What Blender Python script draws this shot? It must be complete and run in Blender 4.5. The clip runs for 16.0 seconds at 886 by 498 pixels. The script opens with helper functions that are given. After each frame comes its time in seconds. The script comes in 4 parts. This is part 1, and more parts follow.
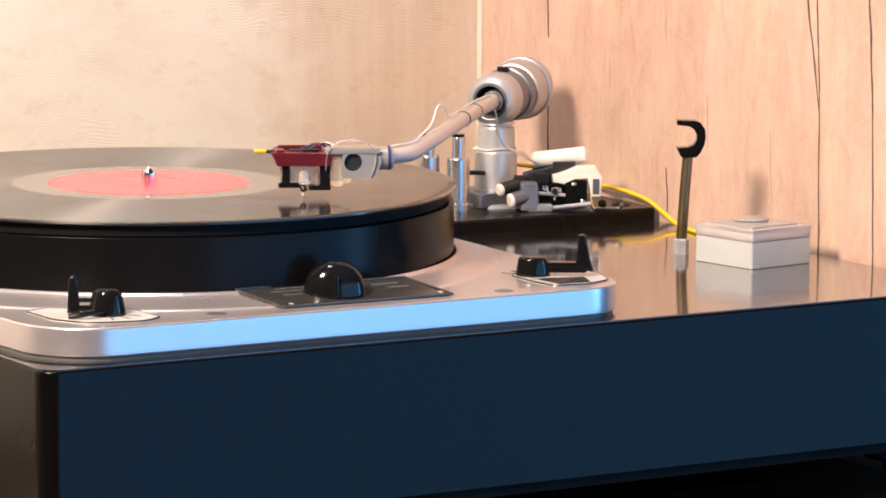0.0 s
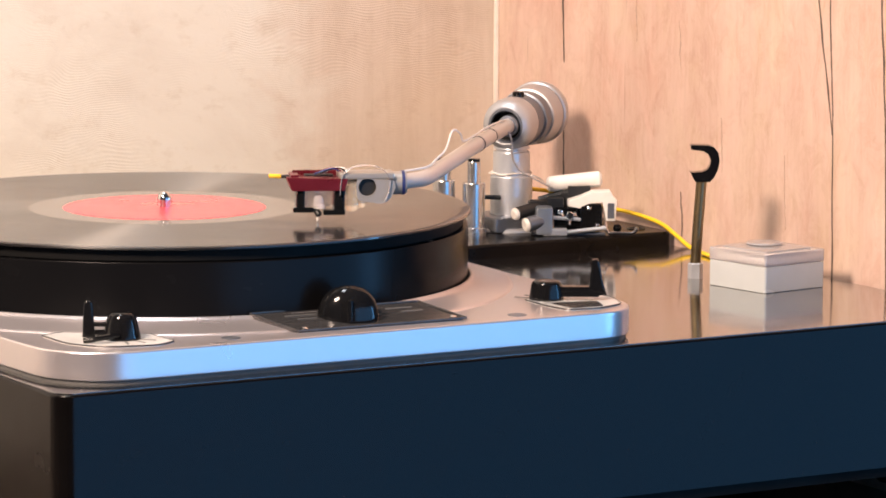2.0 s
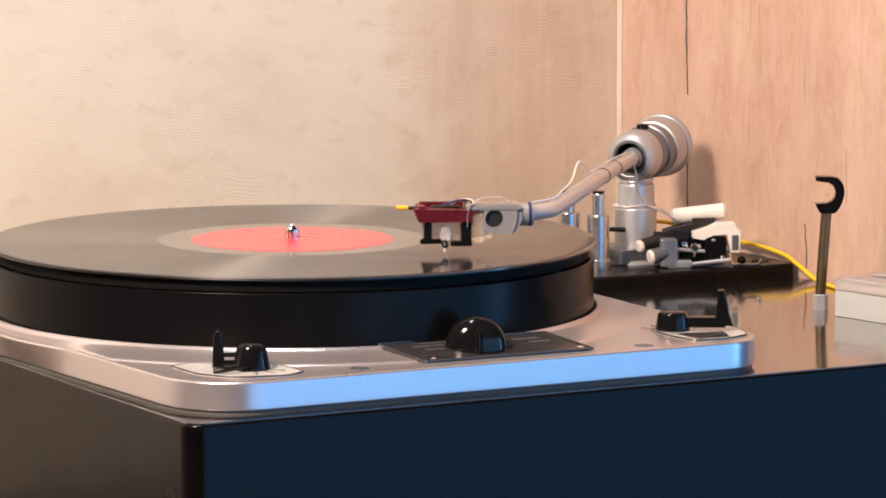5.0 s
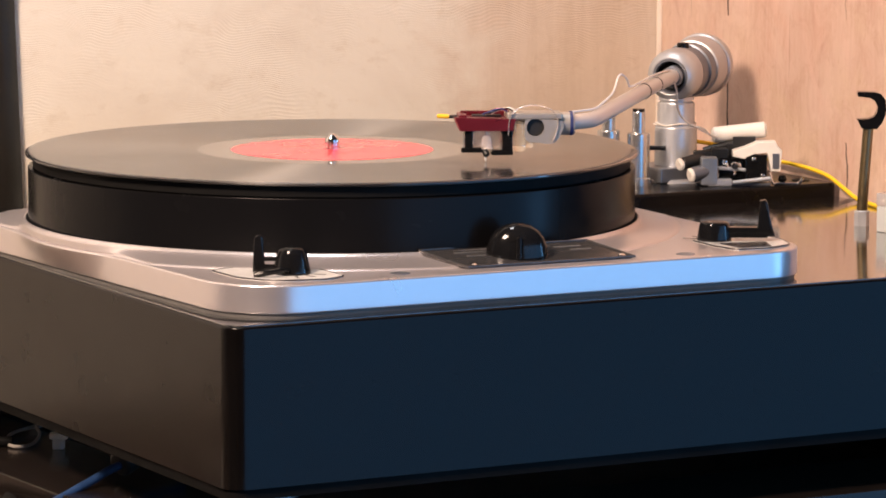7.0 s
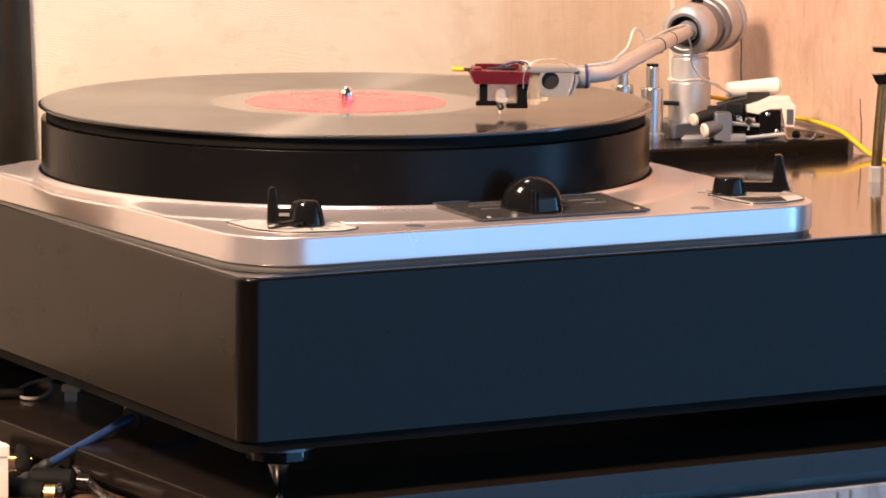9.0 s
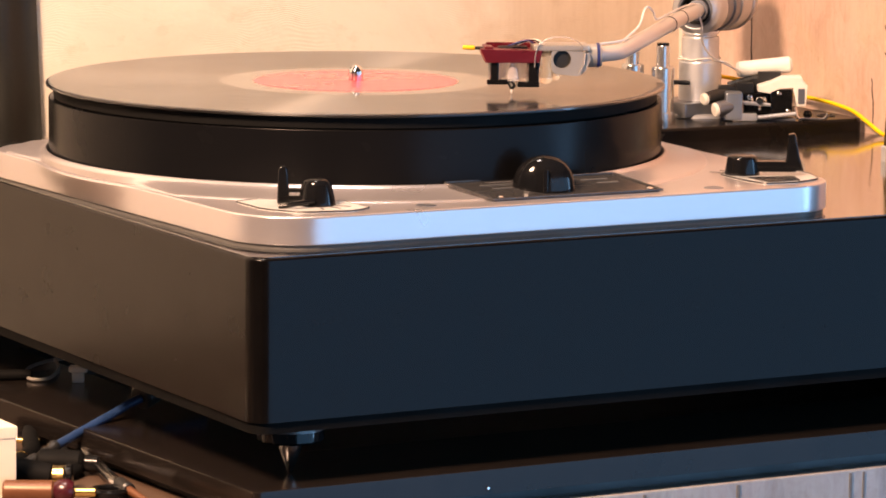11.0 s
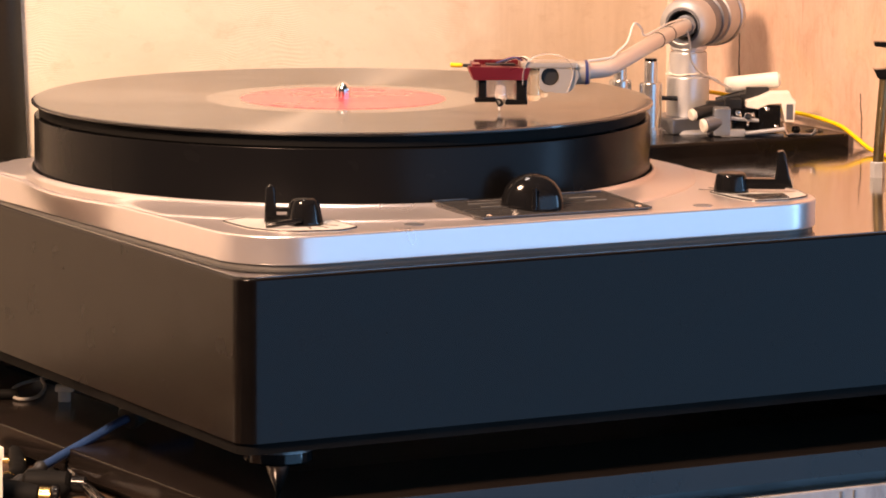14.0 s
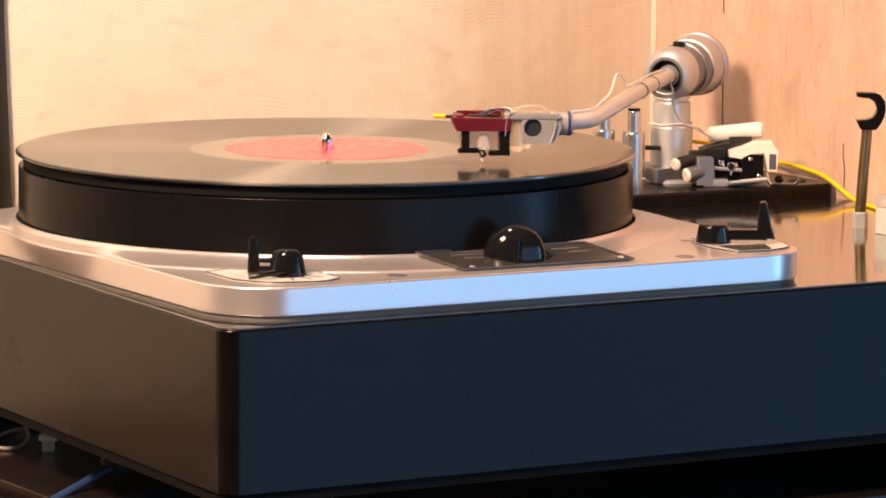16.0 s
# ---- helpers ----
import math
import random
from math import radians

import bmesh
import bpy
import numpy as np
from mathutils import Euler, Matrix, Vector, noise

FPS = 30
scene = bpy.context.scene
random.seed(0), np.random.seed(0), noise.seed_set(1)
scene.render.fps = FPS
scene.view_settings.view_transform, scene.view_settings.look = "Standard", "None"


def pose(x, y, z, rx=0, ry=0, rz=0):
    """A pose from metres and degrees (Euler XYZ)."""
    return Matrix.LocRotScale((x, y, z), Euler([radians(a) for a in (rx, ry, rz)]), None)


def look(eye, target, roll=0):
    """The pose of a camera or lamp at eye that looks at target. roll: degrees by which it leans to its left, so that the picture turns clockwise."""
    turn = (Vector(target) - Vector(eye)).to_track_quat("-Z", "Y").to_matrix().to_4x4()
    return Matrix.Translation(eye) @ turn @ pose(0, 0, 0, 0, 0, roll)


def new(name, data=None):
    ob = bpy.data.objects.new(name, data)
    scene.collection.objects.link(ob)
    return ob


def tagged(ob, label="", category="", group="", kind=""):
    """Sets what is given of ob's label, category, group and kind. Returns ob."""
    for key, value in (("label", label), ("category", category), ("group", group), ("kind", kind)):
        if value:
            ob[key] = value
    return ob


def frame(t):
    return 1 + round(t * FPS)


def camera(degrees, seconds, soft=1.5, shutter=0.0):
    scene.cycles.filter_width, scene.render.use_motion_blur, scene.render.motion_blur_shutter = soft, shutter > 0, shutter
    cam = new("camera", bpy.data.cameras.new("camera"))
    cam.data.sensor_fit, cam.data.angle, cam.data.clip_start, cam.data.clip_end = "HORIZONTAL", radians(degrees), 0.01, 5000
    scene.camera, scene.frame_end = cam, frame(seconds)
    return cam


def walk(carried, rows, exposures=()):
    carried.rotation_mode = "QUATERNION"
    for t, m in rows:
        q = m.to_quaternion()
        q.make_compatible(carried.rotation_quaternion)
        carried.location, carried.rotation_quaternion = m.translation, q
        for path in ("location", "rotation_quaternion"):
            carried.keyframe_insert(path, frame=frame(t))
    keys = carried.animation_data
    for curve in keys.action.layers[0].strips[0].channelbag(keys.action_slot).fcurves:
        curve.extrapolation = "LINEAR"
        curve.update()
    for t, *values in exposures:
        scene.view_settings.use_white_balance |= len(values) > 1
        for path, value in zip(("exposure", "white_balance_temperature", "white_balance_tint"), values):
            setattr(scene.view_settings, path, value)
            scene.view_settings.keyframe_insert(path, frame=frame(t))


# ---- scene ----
cam = camera(12.768, 16.0, soft=1.75)
PATH = [
    (0, look((-0.8644, -1.7212, 0.2892), (0.15436, -0.02263, 0.01168), 0.407)),
    (0.5, look((-0.8638, -1.7242, 0.2902), (0.15448, -0.02482, 0.01582), 0.423)),
    (1, look((-0.8633, -1.7285, 0.2910), (0.15349, -0.02781, 0.01921), 0.422)),
    (1.5, look((-0.8634, -1.7309, 0.2913), (0.14955, -0.02757, 0.02154), 0.389)),
    (2, look((-0.8638, -1.7324, 0.2911), (0.14399, -0.02552, 0.02509), 0.328)),
    (2.5, look((-0.8677, -1.7349, 0.2914), (0.13297, -0.02303, 0.03004), 0.271)),
    (3, look((-0.8688, -1.7357, 0.2925), (0.12240, -0.01799, 0.03368), 0.214)),
    (3.5, look((-0.8692, -1.7382, 0.2938), (0.11171, -0.01413, 0.03819), 0.093)),
    (4, look((-0.8700, -1.7395, 0.2932), (0.09975, -0.00849, 0.04175), 0.031)),
    (4.2, look((-0.8706, -1.7406, 0.2936), (0.09453, -0.00693, 0.04288), 0.019)),
    (6.3, look((-0.8777, -1.7286, 0.2661), (0.07692, 0.01187, 0.02211), 0.021)),
    (6.5, look((-0.8776, -1.7298, 0.2621), (0.07369, 0.01183, 0.01364), 0.057)),
    (7, look((-0.8768, -1.7309, 0.2571), (0.06883, 0.01207, -0.00313), 0.193)),
    (7.5, look((-0.8791, -1.7291, 0.2540), (0.06602, 0.01287, -0.01485), 0.278)),
    (8, look((-0.8808, -1.7305, 0.2515), (0.06212, 0.01197, -0.02187), 0.322)),
    (8.5, look((-0.8801, -1.7284, 0.2509), (0.06220, 0.01382, -0.02598), 0.362)),
    (9, look((-0.8788, -1.7254, 0.2527), (0.06357, 0.01636, -0.02695), 0.439)),
    (11.5, look((-0.8773, -1.7089, 0.2490), (0.06631, 0.03040, -0.04138), 0.448)),
    (12, look((-0.8769, -1.7093, 0.2503), (0.06795, 0.02901, -0.04243), 0.398)),
    (12.5, look((-0.8767, -1.7092, 0.2519), (0.06911, 0.02834, -0.04201), 0.375)),
    (13, look((-0.8745, -1.7068, 0.2504), (0.07077, 0.03140, -0.04167), 0.306)),
    (13.5, look((-0.8711, -1.7034, 0.2494), (0.07429, 0.03519, -0.03984), 0.316)),
    (14, look((-0.8750, -1.7011, 0.2531), (0.07533, 0.03551, -0.03130), 0.356)),
    (14.5, look((-0.8765, -1.7038, 0.2558), (0.07594, 0.03271, -0.02252), 0.403)),
    (15, look((-0.8760, -1.7032, 0.2565), (0.07812, 0.03345, -0.01539), 0.457)),
    (15.5, look((-0.8739, -1.7034, 0.2571), (0.08235, 0.03270, -0.01004), 0.431)),
    (16, look((-0.8747, -1.7060, 0.2588), (0.08190, 0.03035, -0.00565), 0.447)),
]
walk(cam, PATH, [(0, 0.03, 6450, 8), (1.5, -0.02, 6500, 10), (4.2, -0.27, 6480, 10), (6.5, -0.30, 6800, 12), (8, -0.05, 7100, 16), (9, 0.05, 7700, 17), (11.4, 0.1, 8800, 23), (14, 0.1, 9000, 24), (16, 0.0, 8700, 19)])

# ---- light ----
world = bpy.data.worlds.new("world")
scene.world = world
world.use_nodes = True
world.node_tree.nodes["Background"].inputs[0].default_value = (0.6, 0.75, 1.0, 1)
world.node_tree.nodes["Background"].inputs[1].default_value = 0.03


def lamp(name, power, colour, m, size, size_y=0.0):
    data = bpy.data.lights.new(name, "AREA")
    data.energy, data.color = power, colour
    data.shape, data.size = ("RECTANGLE" if size_y else "DISK"), size
    if size_y:
        data.size_y = size_y
    ob = new(name, data)
    ob.matrix_world = m
    return ob


lamp("warm_lamp", 31, (1.0, 0.765, 0.615), look((-0.75, -0.52, 0.72), (0.15, 0.1, 0.05)), 0.25)
lamp("side_window", 15, (0.17, 0.50, 1.0), look((2.45, -1.74, 0.1), (0.1, -0.15, 0.0)), 0.25, 1.2)
lamp("window_daylight", 36, (0.135, 0.475, 1.0), look((1.02, -2.13, -0.15), (0.05, 0.0, -0.15)), 2.75, 1.55)
lamp("ceiling_lamp", 12, (0.90, 0.94, 1.0), look((-0.28, -0.20, 1.66), (-0.05, -0.05, 0.0)), 0.3)


# ---- materials ----
def shader(name, colour=(0.5, 0.5, 0.5), rough=0.5, metal=0.0, **more):
    m = bpy.data.materials.new(name)
    m.use_nodes = True
    b = m.node_tree.nodes["Principled BSDF"]
    b.inputs["Base Color"].default_value = (*colour, 1)
    b.inputs["Roughness"].default_value, b.inputs["Metallic"].default_value = rough, metal
    for key, value in more.items():
        b.inputs[key.replace("_", " ")].default_value = value
    return m, m.node_tree.nodes, m.node_tree.links, b


def coords(nodes, links, scale=(1, 1, 1)):
    c, mp = nodes.new("ShaderNodeTexCoord"), nodes.new("ShaderNodeMapping")
    mp.inputs["Scale"].default_value = scale
    links.new(c.outputs["Object"], mp.inputs["Vector"])
    return mp.outputs["Vector"]


def noisy(nodes, links, vec, scale, detail=4.0, rough=0.6, distortion=0.0):
    n = nodes.new("ShaderNodeTexNoise")
    n.inputs["Scale"].default_value, n.inputs["Detail"].default_value = scale, detail
    n.inputs["Roughness"].default_value, n.inputs["Distortion"].default_value = rough, distortion
    links.new(vec, n.inputs["Vector"])
    return n.outputs["Fac"]


def ramp(nodes, links, fac, stops):
    r = nodes.new("ShaderNodeValToRGB")
    e = r.color_ramp.elements
    e[0].position, e[0].color = stops[0][0], (*stops[0][1], 1)
    e[1].position, e[1].color = stops[-1][0], (*stops[-1][1], 1)
    for pos, col in stops[1:-1]:
        e.new(pos).color = (*col, 1)
    links.new(fac, r.inputs["Fac"])
    return r.outputs["Color"]


def mix(nodes, links, a, b, fac=0.5, kind="MIX"):
    n = nodes.new("ShaderNodeMix")
    n.data_type, n.blend_type = "RGBA", kind
    for socket, value in ((n.inputs[0], fac), (n.inputs[6], a), (n.inputs[7], b)):
        if isinstance(value, (int, float)):
            socket.default_value = value
        elif isinstance(value, tuple):
            socket.default_value = (*value, 1)
        else:
            links.new(value, socket)
    return n.outputs[2]


def bump(nodes, links, b, height, strength, distance):
    n = nodes.new("ShaderNodeBump")
    n.inputs["Strength"].default_value, n.inputs["Distance"].default_value = strength, distance
    links.new(height, n.inputs["Height"])
    links.new(n.outputs["Normal"], b.inputs["Normal"])


def worn(name, colour, rough, metal=0.0, scale=60.0, spread=0.15, relief=0.0001, rough_spread=0.12, stretch=(1, 1, 1), **more):
    """A plain surface with fine grain, blotches and uneven gloss."""
    m, nodes, links, b = shader(name, colour, rough, metal, **more)
    v = coords(nodes, links, stretch)
    fine, wide = noisy(nodes, links, v, scale, 5), noisy(nodes, links, v, scale * 0.12, 3)
    dark, light = tuple(c * (1 - spread) for c in colour), tuple(min(1, c * (1 + spread)) for c in colour)
    tone = mix(nodes, links, ramp(nodes, links, fine, [(0.3, dark), (0.7, light)]), ramp(nodes, links, wide, [(0.3, dark), (0.7, light)]), 0.5)
    links.new(tone, b.inputs["Base Color"])
    r = nodes.new("ShaderNodeMapRange")
    r.inputs["From Min"].default_value, r.inputs["From Max"].default_value = 0.3, 0.7
    r.inputs["To Min"].default_value, r.inputs["To Max"].default_value = max(0.02, rough - rough_spread), min(1, rough + rough_spread)
    links.new(wide, r.inputs["Value"])
    links.new(r.outputs["Result"], b.inputs["Roughness"])
    if relief:
        bump(nodes, links, b, fine, 0.4, relief)
    return m


BROWN_X = 0.265  # where the wall colour turns browner, with the ragged edge's mean shift


def combed_plaster():
    """Beige wallpaper with patches of combed wavy relief and pale brown stains."""
    m, nodes, links, b = shader("beige_textured_wallpaper", (0.62, 0.54, 0.45), 0.75)
    v = coords(nodes, links)
    w = nodes.new("ShaderNodeTexWave")
    w.wave_type, w.bands_direction, w.wave_profile = "BANDS", "Z", "SIN"
    w.inputs["Scale"].default_value, w.inputs["Distortion"].default_value = 210.0, 40.0
    w.inputs["Detail"].default_value, w.inputs["Detail Scale"].default_value = 1.0, 0.16
    links.new(v, w.inputs["Vector"])
    patch = ramp(nodes, links, noisy(nodes, links, v, 14, 2), [(0.47, (0, 0, 0)), (0.60, (1, 1, 1))])
    comb = mix(nodes, links, (0.5, 0.5, 0.5), w.outputs["Color"], patch)
    v2 = coords(nodes, links, (1, 1, 1.7))
    lumps = noisy(nodes, links, v2, 42, 6, 0.65, 0.6)
    h = mix(nodes, links, comb, lumps, 0.78)
    bump(nodes, links, b, h, 0.7, 0.0006)
    stain = ramp(nodes, links, noisy(nodes, links, v2, 9, 5, 0.6, 0.4), [(0.28, (0.63, 0.565, 0.47)), (0.5, (0.70, 0.648, 0.548)), (0.75, (0.72, 0.675, 0.585))])
    spots = ramp(nodes, links, noisy(nodes, links, v2, 55, 5, 0.7), [(0.28, (0.88, 0.84, 0.8)), (0.44, (1, 1, 1))])
    tone = mix(nodes, links, stain, spots, 0.8, "MULTIPLY")
    # browner and streaked upright to the right of a ragged edge
    c, sep = nodes.new("ShaderNodeTexCoord"), nodes.new("ShaderNodeSeparateXYZ")
    links.new(c.outputs["Object"], sep.inputs[0])
    ragged = nodes.new("ShaderNodeMath")
    ragged.operation = "MULTIPLY_ADD"
    links.new(noisy(nodes, links, v2, 16, 5, 0.6, 0.8), ragged.inputs[0])
    ragged.inputs[1].default_value = 0.13
    links.new(sep.outputs["X"], ragged.inputs[2])
    edge = nodes.new("ShaderNodeMapRange")
    edge.interpolation_type = "SMOOTHSTEP"
    edge.inputs["From Min"].default_value, edge.inputs["From Max"].default_value = BROWN_X, BROWN_X + 0.06
    links.new(ragged.outputs[0], edge.inputs["Value"])
    brush = ramp(nodes, links, noisy(nodes, links, coords(nodes, links, (1, 1, 0.12)), 90, 5, 0.65, 0.5), [(0.28, (0.80, 0.70, 0.64)), (0.62, (0.90, 0.81, 0.77))])
    links.new(mix(nodes, links, tone, mix(nodes, links, tone, brush, 1.0, "MULTIPLY"), edge.outputs["Result"]), b.inputs["Base Color"])
    return m


def pale_wood(name, light, dark, gloss=0.55):
    """Pale wood with long upright grain, cloudy tone and short dark splits."""
    m, nodes, links, b = shader(name, light, gloss)
    v = coords(nodes, links, (1, 1, 0.045))
    v2 = coords(nodes, links, (1, 1, 0.4))
    grain = noisy(nodes, links, v, 330, 5, 0.6)
    streak = noisy(nodes, links, coords(nodes, links, (1, 1, 0.2)), 44, 7, 0.68, 0.9)
    cloud = noisy(nodes, links, v2, 13, 6, 0.68, 0.5)
    a = ramp(nodes, links, streak, [(0.28, dark), (0.5, light), (0.8, tuple(min(1, c * 1.08) for c in light))])
    g = ramp(nodes, links, grain, [(0.3, (0.92, 0.89, 0.86)), (0.6, (1, 1, 1))])
    c = ramp(nodes, links, cloud, [(0.3, (0.80, 0.72, 0.68)), (0.66, (1, 1, 1))])
    split = ramp(nodes, links, noisy(nodes, links, coords(nodes, links, (1, 1, 0.06)), 120, 2, 0.5, 0.2), [(0.20, (0.35, 0.28, 0.24)), (0.27, (1, 1, 1))])
    tone = mix(nodes, links, mix(nodes, links, a, g, 0.55, "MULTIPLY"), c, 0.85, "MULTIPLY")
    mottle = ramp(nodes, links, noisy(nodes, links, coords(nodes, links, (1, 1, 0.6)), 70, 6, 0.75, 0.8), [(0.32, (0.84, 0.77, 0.72)), (0.55, (1, 1, 1))])
    tone = mix(nodes, links, tone, mottle, 0.8, "MULTIPLY")
    hue = ramp(nodes, links, noisy(nodes, links, coords(nodes, links, (1, 1, 0.5)), 24, 5, 0.65, 0.6), [(0.34, (1.0, 0.93, 0.92)), (0.5, (1, 1, 1)), (0.68, (1.0, 1.04, 0.96))])
    tone = mix(nodes, links, tone, hue, 0.9, "MULTIPLY")
    fleck = ramp(nodes, links, noisy(nodes, links, coords(nodes, links, (1, 1, 0.35)), 260, 3, 0.6, 0.4), [(0.28, (0.78, 0.70, 0.64)), (0.40, (1, 1, 1))])
    tone = mix(nodes, links, tone, fleck, 0.3, "MULTIPLY")
    links.new(mix(nodes, links, tone, split, 0.7, "MULTIPLY"), b.inputs["Base Color"])
    bump(nodes, links, b, streak, 0.25, 0.0004)
    return m


def vinyl():
    """Grooved black vinyl: the fine rings stretch every highlight along the radius."""
    m, nodes, links, b = shader("black_grooved_vinyl", (0.010, 0.009, 0.009), 0.50, IOR=1.55, Coat_Weight=0.84, Coat_IOR=1.42, Coat_Roughness=0.10)
    t = nodes.new("ShaderNodeTangent")
    t.direction_type, t.axis = "RADIAL", "Z"
    links.new(t.outputs["Tangent"], b.inputs["Tangent"])
    b.inputs["Anisotropic"].default_value, b.inputs["Anisotropic Rotation"].default_value = 1.0, 0.25
    c = nodes.new("ShaderNodeTexCoord")
    ln = nodes.new("ShaderNodeVectorMath")
    ln.operation = "LENGTH"
    links.new(c.outputs["Object"], ln.inputs[0])
    n = nodes.new("ShaderNodeTexNoise")
    n.noise_dimensions = "1D"
    n.inputs["Scale"].default_value, n.inputs["Detail"].default_value = 700.0, 3.0
    links.new(ln.outputs["Value"], n.inputs["W"])
    r = nodes.new("ShaderNodeMapRange")
    r.inputs["From Min"].default_value, r.inputs["From Max"].default_value = 0.3, 0.7
    r.inputs["To Min"].default_value, r.inputs["To Max"].default_value = 0.50, 0.60
    links.new(n.outputs["Fac"], r.inputs["Value"])
    links.new(r.outputs["Result"], b.inputs["Roughness"])
    warp = nodes.new("ShaderNodeBump")
    warp.inputs["Strength"].default_value, warp.inputs["Distance"].default_value = 1.0, 0.0009
    links.new(noisy(nodes, links, coords(nodes, links), 9, 3, 0.5), warp.inputs["Height"])
    links.new(warp.outputs["Normal"], b.inputs["Coat Normal"])
    return m


